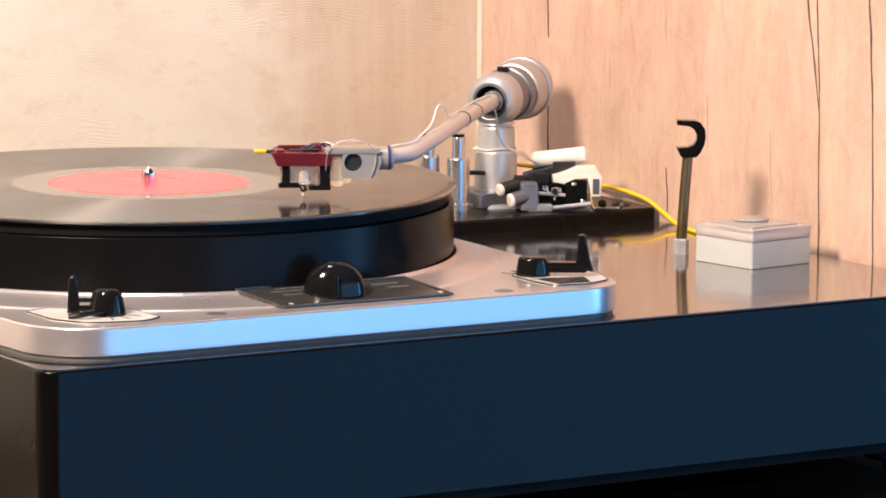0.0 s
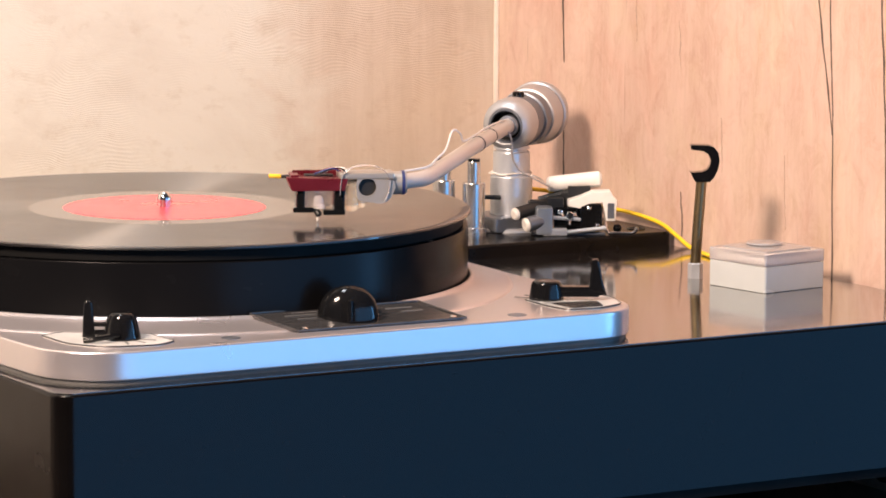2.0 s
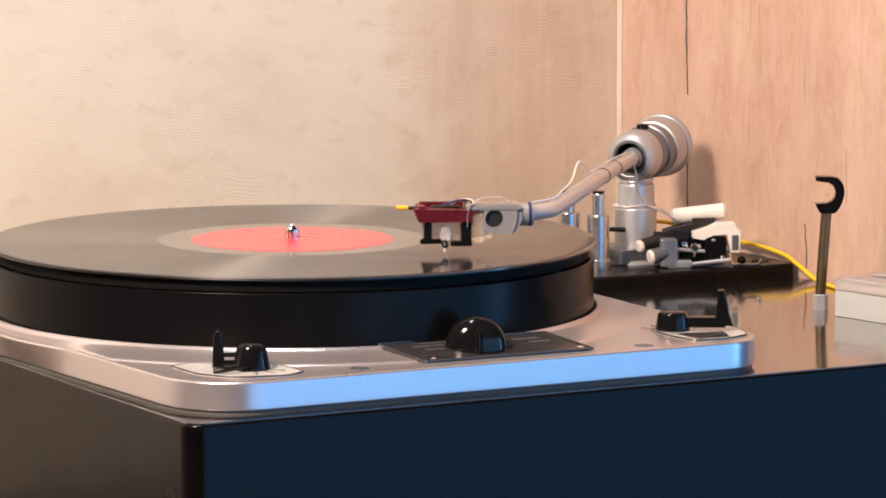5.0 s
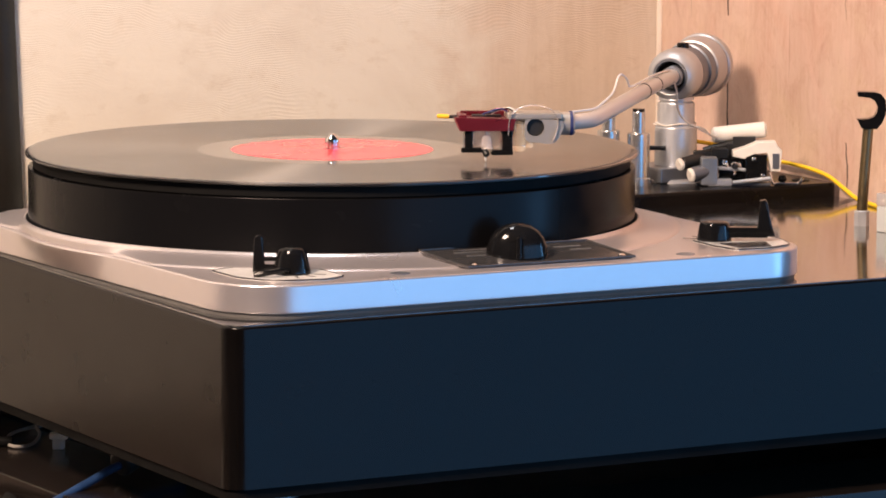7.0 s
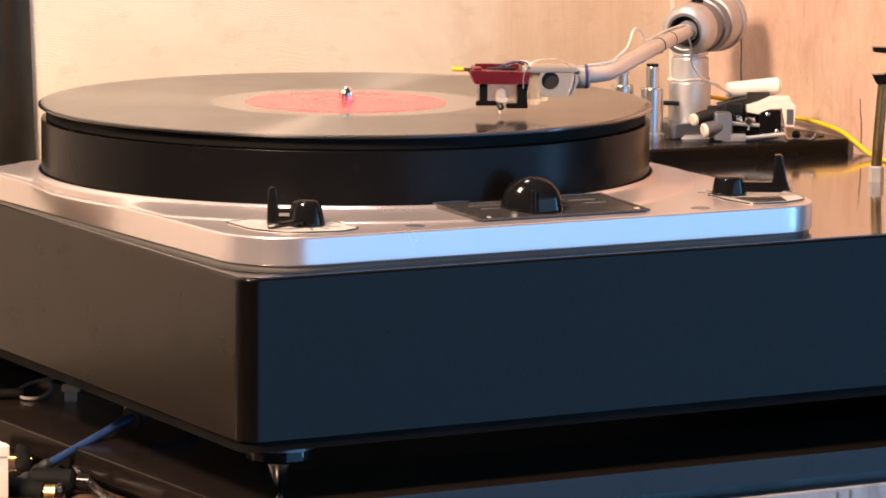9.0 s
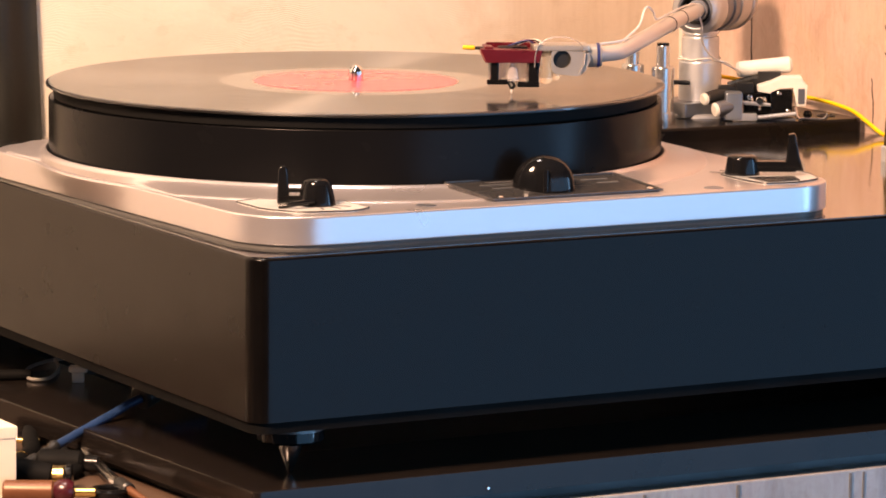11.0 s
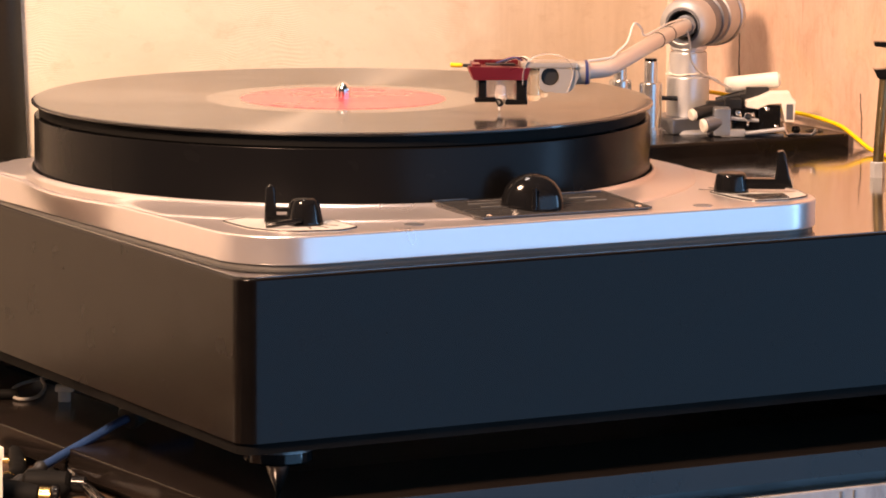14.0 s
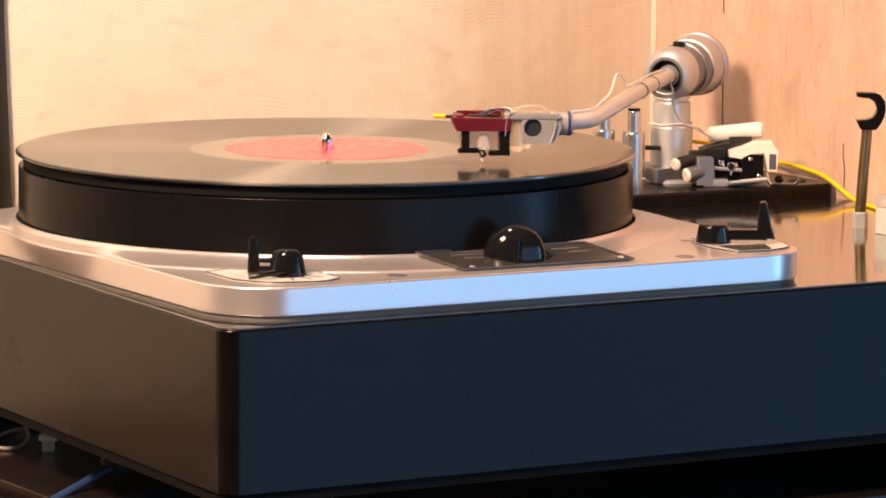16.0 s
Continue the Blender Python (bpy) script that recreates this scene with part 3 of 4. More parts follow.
# ---- turntable ----
turntable = thing("turntable", (0, 0, 0), "idler turntable with silver chassis in a satin black plinth", "turntable")
XL, XR, YF, YB, ZB = -0.1492, 0.3615, -0.1962, 0.25, -0.077
plinth = part("plinth", prism(rounded([(XL, YF, 0.0095), (XR, YF, 0.0075), (XR, YB, 0.0075), (XL, YB, 0.0095)], 8), ZB + 0.0045, -0.0004, 0.0016, 3), "plinth", turntable, "satin black plinth with rounded corners")
part("top_panel", prism(rounded([(XL + 0.0014, YF + 0.0014, 0.0081), (XR - 0.0014, YF + 0.0014, 0.0061), (XR - 0.0014, YB - 0.0014, 0.0061), (XL + 0.0014, YB - 0.0014, 0.0081)], 8), -0.0006, 0.0, 0.0003, 2), "plinth_top", plinth, "glossy black top panel")
part("base_rail", prism(rounded([(XL + 0.0012, YF + 0.0012, 0.0083), (XR - 0.0012, YF + 0.0012, 0.0065), (XR - 0.0012, YB - 0.0012, 0.0065), (XL + 0.0012, YB - 0.0012, 0.0065)], 6), ZB - 0.0005, ZB + 0.0045), "dull_black", plinth)
# added underside, hidden from the camera; its light brown brightens the gap by bounce
part("bounce_panel", prism(rounded([(XL + 0.006, YF + 0.006, 0.004), (XR - 0.006, YF + 0.006, 0.004), (XR - 0.006, YB - 0.006, 0.004), (XL + 0.006, YB - 0.006, 0.004)], 4), ZB - 0.0012, ZB - 0.0004), "bounce_board", plinth, "added brown underside that bounces light into the gap", 0)
for x, y in ((-0.118, -0.168), (0.33, -0.168), (0.33, 0.222), (-0.118, 0.222)):
    foot = part("foot", lathe([(0, ZB - 0.0005), (0.0145, ZB - 0.0005), (0.0152, ZB - 0.004), (0.0152, ZB - 0.0085), (0.0135, ZB - 0.0098), (0.006, ZB - 0.0102), (0, ZB - 0.0102)], Matrix.Translation((x, y, 0)), 40), "black", plinth, "black disc foot with a steel spike")
    part("spike", lathe([(0, ZB - 0.0100), (0.0055, ZB - 0.0100), (0.005, ZB - 0.014), (0.001, SLAB_Z + 0.0005), (0, SLAB_Z)], Matrix.Translation((x, y, 0)), 24), "chrome", foot, "pointed steel spike")
    part("collar", lathe([(0.0148, ZB - 0.0006), (0.0157, ZB - 0.0009), (0.0157, ZB - 0.0042), (0.0148, ZB - 0.0044)], Matrix.Translation((x, y, 0)), 40), "rim", foot, "thin dark metal ring")

# chassis: one casting whose top flares over its sides into a raised ring round the platter
CZ = 0.0148
plate = rounded([(-0.1400, -0.1864, 0.036), (0.1635, -0.1874, 0.030), (0.172, 0.150, 0.04), (-0.1510, 0.118, 0.035)], 16)


def reach(w):
    """How far the foot of the chassis extends from the spindle in the direction w."""
    d, best = Vector((math.cos(w), math.sin(w))), 9.0
    for a, b in zip(plate, plate[1:] + plate[:1]):
        e = b - a
        det = d.x * e.y - d.y * e.x
        if abs(det) > 1e-9:
            s, u = (a.x * e.y - a.y * e.x) / det, (a.x * d.y - a.y * d.x) / det
            if s > 0 and -1e-6 <= u <= 1.000001:
                best = min(best, s)
    return best


def casting(rows, turns=480):
    """A closed skin of rings, each ring's (radius, height) given by the direction."""
    bm, cols = bmesh.new(), []
    for i in range(turns):
        w = 2 * math.pi * i / turns
        cols.append([bm.verts.new((r * math.cos(w), r * math.sin(w), z)) for r, z in rows(w)])
    for a, b in zip(cols, cols[1:] + cols[:1]):
        for k in range(len(a) - 1):
            bm.faces.new((a[k], b[k], b[k + 1], a[k + 1]))
    return bm


def shoulder(w):
    """The upper edge: the foot's own line, or the ring where that bulges past it."""
    a, b = reach(w), 0.1540
    return 0.5 * (a + b + math.sqrt((a - b) ** 2 + 0.003 ** 2))


def body_rows(w):
    top = shoulder(w)
    low, k = reach(w), 0.0011
    side = [(low + (top - low) * f, 0.0025 + (CZ - k - 0.0025) * f) for f in (0.0, 0.25, 0.5, 0.75, 1.0)]
    edge = [(top - k + k * math.cos(v), CZ - k + k * math.sin(v)) for v in (math.pi / 8 * i for i in range(1, 5))]
    return [(0.138, 0.0019), (low - 0.0006, 0.0019), (low - 0.0002, 0.0021), *side, *edge, (min(0.1716, top - 0.0020), CZ)]


def ring_rows(w):
    out = min(0.1716, shoulder(w) - 0.0020)
    step = min(0.0009, (out - 0.1528) * 0.3)
    rise = [(out + (0.1528 - out) * f, CZ + step + (0.0036 - step) * f ** 1.25) for f in (0.12, 0.3, 0.5, 0.7, 0.85, 1.0)]
    lip = [(0.1521, CZ + 0.0046), (0.1514, CZ + 0.0053), (0.1507, CZ + 0.0053), (0.1501, CZ + 0.0046), (0.1497, CZ - 0.0004)]
    return [(out, CZ), (out - 0.0004, CZ + step * 0.7), *rise, *lip]


chassis = part("chassis", casting(body_rows), "chassis", turntable, "silver-grey enamelled cast chassis", 50)
part("platter_ring", casting(ring_rows), "chassis", chassis, "raised silver ring round the platter", 60)
part("skirt", casting(lambda w: [(0.139, 0.0), (reach(w) - 0.0012, 0.0), (reach(w) - 0.0012, 0.0020), (0.139, 0.0020)], 240), "mark", chassis, "recessed dark grey skirt", 50)
for x, y in ((-0.0535, -0.1732), (0.0958, -0.1756)):
    part("screw_cap", lathe([(0.0046, CZ - 0.0005), (0.0046, CZ + 0.0002), (0.0036, CZ + 0.0004), (0.0032, CZ + 0.0001), (0, CZ + 0.0001)], Matrix.Translation((x, y, 0)), 28), "alu_dark", chassis, "round grey screw cap")

# tilted name plate with the speed knob
tilt = Matrix.Translation((0.0238, -0.1635, CZ + 0.0027)) @ pose(0, 0, 0, 10.5, 0, -1.5)
nameplate = part("name_plate", prism(rounded([(-0.0435, -0.0128, 0.0015), (0.0435, -0.0128, 0.0015), (0.0325, 0.0145, 0.0015), (-0.0545, 0.0145, 0.0015)], 4), -0.0022, 0.0004, 0.0003, 2, tilt), "nameplate", chassis, "dark brushed name plate with a bright border")
border = bmesh.new()
EDGE = [(-0.0437, -0.0130, 0.0007), (0.0437, -0.0130, 0.0007), (0.0327, 0.0147, 0.0007), (-0.0547, 0.0147, 0.0007)]
for a, b in zip(EDGE, EDGE[1:] + EDGE[:1]):
    rod(a, b, 0.0005, 0.0002, 8, border)
border.transform(tilt)
part("border", border, "rim", nameplate, "thin chrome border", 0)
for x in (-0.0385, 0.0385):
    part("screw", lathe([(0.0019, 0.0002), (0.0018, 0.0009), (0.0008, 0.0013), (0, 0.0014)], tilt @ Matrix.Translation((x, -0.0095, 0)), 16), "chrome", nameplate, "chrome screw head")
for x0, x1, y in ((-0.040, -0.024, 0.008), (-0.036, -0.026, 0.003), (0.012, 0.026, 0.008), (0.018, 0.029, 0.003)):
    bar = block((x0, y - 0.0006, 0.0003), (x1, y + 0.0006, 0.00055))
    bar.transform(tilt)
    part("lettering", bar, "mark", nameplate, "", 0)
KN = Matrix.Translation((0.0128, -0.1625, CZ + 0.0004)) @ pose(0, 0, 0, 0, 0, -24) @ Matrix.Diagonal((1, 0.62, 1, 1))
knob = part("speed_knob", lathe([(0, 0), (0.0138, 0), (0.0143, 0.0010), (0.0143, 0.0035), (0.0138, 0.0070), (0.0124, 0.0108), (0.0100, 0.0140), (0.0068, 0.0163), (0.003, 0.0174), (0, 0.0176)], KN, 48), "black", chassis, "glossy black half-moon speed knob")
grip = prism(rounded([(-0.0012, -0.0152, 0.0006), (0.0012, -0.0152, 0.0006), (0.0012, 0.0142, 0.0006), (-0.0012, 0.0142, 0.0006)], 3), 0.001, 0.0120, 0.0006, 2)
grip.transform(KN)
part("grip", grip, "black", knob)


def control(x, y, turn, length, lever, outline, low, top, high, thick, bars, dome=False):
    """A silver dial plate with a black tapered boss and an upright finger lever."""
    base = Matrix.Translation((x, y, CZ))
    dial = part("dial_plate", prism(rounded(outline, 6), CZ - 0.0006, CZ + 0.0007, 0.0003, 2), "silver_plate", chassis, "etched silver dial plate with a dark rim")
    edge = rounded(outline, 6)
    part("rim", tube([(p.x, p.y, CZ + 0.0006) for p in edge + edge[:1]], 0.00035, 6, 0), "rim", dial, "thin dark metal rim")
    for k in range(3):
        bar = block((-0.0035, -0.0004, 0.0006), (0.0035, 0.0004, 0.00095))
        bar.transform(base @ pose(0, 0, 0, 0, 0, turn + 100 + 30 * k) @ Matrix.Translation((0.0125, 0, 0)))
        part("lettering", bar, "mark", dial, "", 0)
    crown = [(top + 0.0006, high - 0.0016), (top, high - 0.0006), (top - 0.0012, high), (top - 0.003, high - 0.0002), (0, high - 0.0003)]
    if dome:
        crown = [(top + 0.0006, high - 0.0032), (top - 0.0001, high - 0.0013), (top - 0.0013, high - 0.0003), (top - 0.0030, high), (0, high + 0.0002)]
    boss = part("boss", lathe([(0, 0.0006), (low, 0.0006), (low + 0.0002, 0.0012), (low, 0.0022), *crown], base, 36), "black", chassis, "glossy black tapered boss")
    for z0, z1 in bars:
        bar = prism(rounded([(0, -thick, 0.0008), (length + 0.002, -thick * 0.8, 0.0008), (length + 0.002, thick * 0.8, 0.0008), (0, thick, 0.0008)], 3), z0, z1, 0.0006, 2, both=True)
        bar.transform(base @ pose(0, 0, 0, 0, 0, turn))
        part("arm", bar, "black", boss)
    fin = prism([Vector(p) for p in lever], -thick * 0.85, thick * 0.85, 0.0010, 3, both=True)
    fin.transform(base @ pose(0, 0, 0, 0, 0, turn) @ pose(0, 0, 0, 90, 0, 0))
    part("finger_lever", fin, "black", boss, "upright black finger lever")


control(-0.0990, -0.1555, 154, 0.0130, ((0.0118, 0.0015), (0.0176, 0.0015), (0.0170, 0.0168), (0.0158, 0.0183), (0.0140, 0.0183), (0.0129, 0.0168)),
        [(-0.1265, -0.1290, 0.003), (-0.1262, -0.1560, 0.02), (-0.1165, -0.1735, 0.02), (-0.0915, -0.1790, 0.012), (-0.0810, -0.1720, 0.003), (-0.0820, -0.1400, 0.012), (-0.1130, -0.1255, 0.012)], 0.0085, 0.0062, 0.0128, 0.0026, ((0.0024, 0.0046), (0.0064, 0.0080)), True)
part("brake_link", tube([(-0.1195, -0.1590, CZ + 0.0016), (-0.1125, -0.1630, CZ + 0.0030), (-0.1040, -0.1625, CZ + 0.0036)], 0.0013, 8, 4), "black", chassis, "small black lever arm")
control(0.1325, -0.1425, -32, 0.0235, ((0.0192, 0.003), (0.0290, 0.003), (0.0272, 0.0090), (0.0252, 0.0192), (0.0240, 0.0205), (0.0216, 0.0200), (0.0206, 0.0085)),
        [(0.1231, -0.1370, 0.003), (0.1214, -0.1600, 0.01), (0.1236, -0.1760, 0.003), (0.1400, -0.1782, 0.01), (0.1570, -0.1715, 0.01), (0.1640, -0.1520, 0.01), (0.1620, -0.1370, 0.005)], 0.0082, 0.0066, 0.0098, 0.0034, ((0.0022, 0.0072),))
part("etched_field", prism(rounded([(0.1265, -0.1560, 0.001), (0.1275, -0.1740, 0.001), (0.1440, -0.1750, 0.001), (0.1500, -0.1600, 0.001)], 3), CZ + 0.0006, CZ + 0.0011), "nameplate", chassis, "dark etched field of the dial")

# platter, mat, spindle
PB, PT = 0.0184, 0.0448
platter = part("platter", lathe([(0, PB), (0.1465, PB), (0.1488, PB + 0.0004), (0.1492, PB + 0.0010), (0.1492, PT - 0.0006), (0.1490, PT - 0.0002), (0.1484, PT), (0, PT)], None, 160), "platter", turntable, "dark bronze-grey turned platter")
part("hub", lathe([(0.146, PB + 0.001), (0.146, CZ)], None, 96), "matte_black", platter)
part("platter_mat", lathe([(0, PT), (0.1462, PT), (0.1468, PT + 0.0006), (0.1468, PT + 0.0048), (0.1462, 0.0505), (0, 0.0505)], None, 128), "mat", platter, "thick black rubber mat")
part("spindle", lathe([(0, 0.045), (0.0036, 0.045), (0.0036, 0.0560), (0.0033, 0.0575), (0.0024, 0.0590), (0.001, 0.0597), (0, 0.0598)], None, 24), "chrome", turntable, "polished steel spindle")

record = thing("record", (0, 0, 0.0505), "black vinyl record with a red label lying on the platter", "record")
part("disc", lathe([(0.0665, 0.0), (0.1497, 0.0), (0.1505, 0.0005), (0.1505, 0.0012), (0.1496, 0.0017), (0.1465, 0.0017), (0.0665, 0.0016)], None, 192), "vinyl", record, "grooved black vinyl")
part("run_out", lathe([(0.0500, 0.0002), (0.0500, 0.0015), (0.0661, 0.0015), (0.0665, 0.0016)], None, 128), "dead_wax", record, "smooth run-out ring, sheen put into its paler colour")
label = part("label", lathe([(0.0037, 0.0003), (0.0037, 0.0018), (0.0180, 0.0018), (0.0184, 0.0016), (0.0195, 0.0018), (0.0496, 0.0018), (0.0500, 0.0015)], None, 96), "label", record, "red paper label")

# arm board
board = thing("arm_board", (0.28, 0.14, 0), "thick black board with rounded corners on the plinth", "board")
part("panel", at(prism(rounded([(0.192, 0.088, 0.006), (0.3605, 0.088, 0.006), (0.3605, 0.215, 0.006), (0.192, 0.215, 0.006)], 8), 0.0, 0.008, 0.0018, 4), 0.28, 0.14, 0), "plinth", board)
part("hole_rim", at(lathe([(0.0052, 0.0078), (0.0050, 0.0086), (0.0036, 0.0086), (0.0034, 0.0081), (0, 0.0081)], Matrix.Translation((0.347, 0.106, 0)), 28), 0.28, 0.14, 0), "matte_black", board)

# ---- tonearm ----
BX, BY = 0.287, 0.142
tonearm = thing("tonearm", (BX, BY, 0.008), "silver tonearm with curved tube and large counterweight", "tonearm")


def arm(bm):
    return at(bm, BX, BY, 0.008)


column = part("column", arm(lathe([(0, 0.008), (0.0150, 0.008), (0.0150, 0.0135), (0.0143, 0.0142), (0.0118, 0.0142), (0.0118, 0.0370), (0.0112, 0.0380), (0.0104, 0.0382), (0.0104, 0.0502), (0.0100, 0.0514), (0.0088, 0.0517), (0.0088, 0.0527), (0.0102, 0.0530), (0.0098, 0.0547), (0, 0.0547)], Matrix.Translation((BX, BY, 0)), 48)), "alu", tonearm, "satin aluminium pillar with a stepped collar")
part("clamp_screw", arm(rod((BX - 0.0105, BY - 0.006, 0.0265), (BX - 0.020, BY - 0.0005, 0.0268), 0.0013, 0.0003)), "matte_black", column, "black clamp screw")
part("mount_ring", arm(lathe([(0, 0.008), (0.0225, 0.008), (0.0225, 0.0092), (0.0215, 0.0100), (0, 0.0100)], Matrix.Translation((BX, BY, 0)), 48)), "alu", column, "silver mounting ring")
part("foot_block", arm(block((BX - 0.020, BY - 0.017, 0.008), (BX + 0.010, BY + 0.017, 0.0165), 0.0012)), "alu_dark", column, "grey metal foot block")
D = Vector((0.751, 0.660, 0.030)).normalized()
PIV = Vector((BX, BY, 0.0670))
AX = along(PIV, PIV + D)
bearing = part("bearing_housing", arm(lathe([(0.0080, -0.0105), (0.0086, -0.0118), (0.0104, -0.0122), (0.0129, -0.0108), (0.0142, -0.0078), (0.0146, -0.004), (0.0146, 0.0025), (0.0142, 0.0050), (0.0134, 0.0055), (0.0134, 0.0072), (0, 0.0072)], AX, 56)), "turned", tonearm, "rounded aluminium bearing ring")
part("bore", arm(lathe([(0.0081, -0.0112), (0.0080, -0.002), (0, -0.002)], AX, 36)), "matte_black", bearing, "dark bore of the bearing")
part("bore_ring", arm(lathe([(0.0100, -0.0121), (0.0098, -0.0125), (0.0086, -0.0125), (0.0082, -0.0116)], AX, 36)), "alu_dark", bearing)
part("sleeve", arm(lathe([(0.0120, 0.0070), (0.0137, 0.0073), (0.0139, 0.0080), (0.0139, 0.0180), (0.0120, 0.0182)], AX, 48)), "alu_dark", bearing, "dark blue-grey sleeve")
part("neck", arm(lathe([(0.0139, 0.0180), (0.0150, 0.0184), (0.0150, 0.0282), (0.0146, 0.0286), (0, 0.0286)], AX, 48)), "alu_dark", bearing, "grey anodised collar")
weight = part("counterweight", arm(lathe([(0, 0.0285), (0.0136, 0.0285), (0.0158, 0.0292), (0.0164, 0.0310), (0.0170, 0.0440), (0.0166, 0.0446), (0.0166, 0.0456), (0.0178, 0.0464), (0.0180, 0.0500), (0.0176, 0.0530), (0.0168, 0.0538), (0, 0.0538)], AX, 64)), "turned", tonearm, "large turned aluminium counterweight")
part("groove_ring", arm(lathe([(0.0166, 0.0444), (0.01685, 0.0447), (0.01685, 0.0455), (0.0166, 0.0458)], AX, 64)), "alu_dark", weight)
part("top_screw", arm(lathe([(0.0034, 0.0), (0.0034, 0.0030), (0.0028, 0.0036), (0.0014, 0.0036), (0.0012, 0.0028), (0, 0.0028)], Matrix.Translation(PIV + D * 0.012) @ pose(0, 0, 0.0128), 20)), "black", bearing, "black screw on the housing")
TUBE = [(0.2860, 0.1405, 0.0668), (0.2340, 0.0780, 0.0682), (0.1762, 0.0075, 0.0693), (0.1315, -0.0464, 0.0697), (0.1040, -0.0800, 0.0701), (0.0935, -0.0905, 0.0702), (0.0825, -0.0963, 0.0704), (0.0765, -0.0990, 0.0706)]
arm_tube = part("arm_tube", arm(tube(TUBE, lambda f: 0.0041 - 0.0004 * f, 20, 10)), "tube", tonearm, "pale pearl curved arm tube")
for f0 in (Vector((0.2340, 0.0780, 0.0682)), Vector((0.2050, 0.0425, 0.0688))):
    k = Vector((0.64, 0.768, -0.003)).normalized()
    part("band", arm(lathe([(0.0040, -0.0006), (0.0043, -0.0005), (0.0043, 0.0005), (0.0040, 0.0006)], along(f0, f0 + k), 24)), "matte_black", arm_tube, "thin dark band")
near, far = Vector(TUBE[0]), Vector(TUBE[1])
lead = (far - near).normalized()
part("tube_collar", arm(rod(near + lead * 0.0030, near + lead * 0.0165, 0.0058, 0.0008)), "alu_dark", arm_tube, "steel-grey collar in the bearing bore")
part("wire_tie", arm(tube([(BX + 0.0110 * math.cos(0.5 * k + 2.2), BY + 0.0110 * math.sin(0.5 * k + 2.2), 0.0395 + 0.0006 * math.sin(1.7 * k)) for k in range(15)] + [(BX + 0.006, BY - 0.013, 0.0385), (BX + 0.014, BY - 0.015, 0.0335), (BX + 0.019, BY - 0.013, 0.0355), (BX + 0.015, BY - 0.014, 0.0318)], 0.00045, 6, 5)), "wire", column, "thin pale wire tied round the pillar")
part("signal_wire", arm(tube([(0.0800, -0.0960, 0.0752), (0.1000, -0.0840, 0.0750), (0.1200, -0.0590, 0.0752), (0.1380, -0.0380, 0.0775), (0.1480, -0.0260, 0.0835), (0.1560, -0.0165, 0.0842), (0.1680, -0.0020, 0.0800), (0.1745, 0.0060, 0.0755), (0.2000, 0.0370, 0.0745), (0.2300, 0.0740, 0.0738), (0.2620, 0.1115, 0.0722), (0.2740, 0.1240, 0.0700)], 0.00055, 6, 8)), "wire", arm_tube, "thin pale wire looping over the tube")
part("bearing_wire", arm(tube([(0.2640, 0.1090, 0.0690), (0.2670, 0.1090, 0.0600), (0.2680, 0.1100, 0.0520), (0.2745, 0.1120, 0.0440), (0.2860, 0.1100, 0.0375), (0.2960, 0.1130, 0.0335)], 0.0005, 6, 8)), "wire", column, "thin pale wire hanging from the bearing")

# headshell and cartridge, in a frame whose x axis runs back along the headshell
HS = Matrix.Translation((-BX, -BY, -0.008)) @ Matrix.Translation((0.0398, -0.0831, 0.0523)) @ pose(0, 0, 0, 0, 0, -24)


def hs(bm):
    bm.transform(HS)
    return bm


headshell = part("headshell", hs(block((0.0100, -0.0075, 0.0205), (0.0365, 0.0075, 0.0236), 0.0008)), "shell", tonearm, "silver headshell with a side web")
web = bmesh.new()
hole, n = (0.0236, 0.0166), 28
outer = [Vector(p) for p in ((0.0185, 0.0205), (0.0365, 0.0205), (0.0372, 0.0165), (0.0345, 0.0105), (0.0315, 0.0085), (0.0205, 0.0098), (0.0185, 0.0112))]
ring = []
for k in range(n):
    w = 2 * math.pi * k / n
    d, best = Vector((math.cos(w), math.sin(w))), 1.0
    for a, b in zip(outer, outer[1:] + outer[:1]):
        e, o = b - a, a - Vector(hole)
        det = d.x * e.y - d.y * e.x
        if abs(det) > 1e-9:
            s, u = (o.x * e.y - o.y * e.x) / det, (o.x * d.y - o.y * d.x) / det
            if s > 0 and -1e-6 <= u <= 1.000001:
                best = min(best, s)
    ring.append((Vector(hole) + d * 0.0043, Vector(hole) + d * max(best, 0.0044)))
cols = [[web.verts.new((p.x, y, p.y)) for p in (i, o) for y in (-0.0072, -0.0052)] for i, o in ring]
for a, b in zip(cols, cols[1:] + cols[:1]):
    web.faces.new((a[0], a[2], b[2], b[0]))
    web.faces.new((a[1], b[1], b[3], a[3]))
    web.faces.new((a[0], b[0], b[1], a[1]))
    web.faces.new((a[2], a[3], b[3], b[2]))
part("side_web", hs(web), "shell", headshell, "pale side web with a round hole", 50)
part("inner_block", hs(block((0.0190, -0.005, 0.0120), (0.0300, 0.006, 0.0205), 0.0006)), "matte_black", headshell)
part("collar", hs(rod((0.0355, 0, 0.0178), (0.0430, 0, 0.0180), 0.0056, 0.0006)), "shell", headshell, "silver locking collar")
part("collar_ring", hs(rod((0.0405, 0, 0.0180), (0.0420, 0, 0.0180), 0.0059, 0.0002)), "navy", headshell, "dark blue ring")
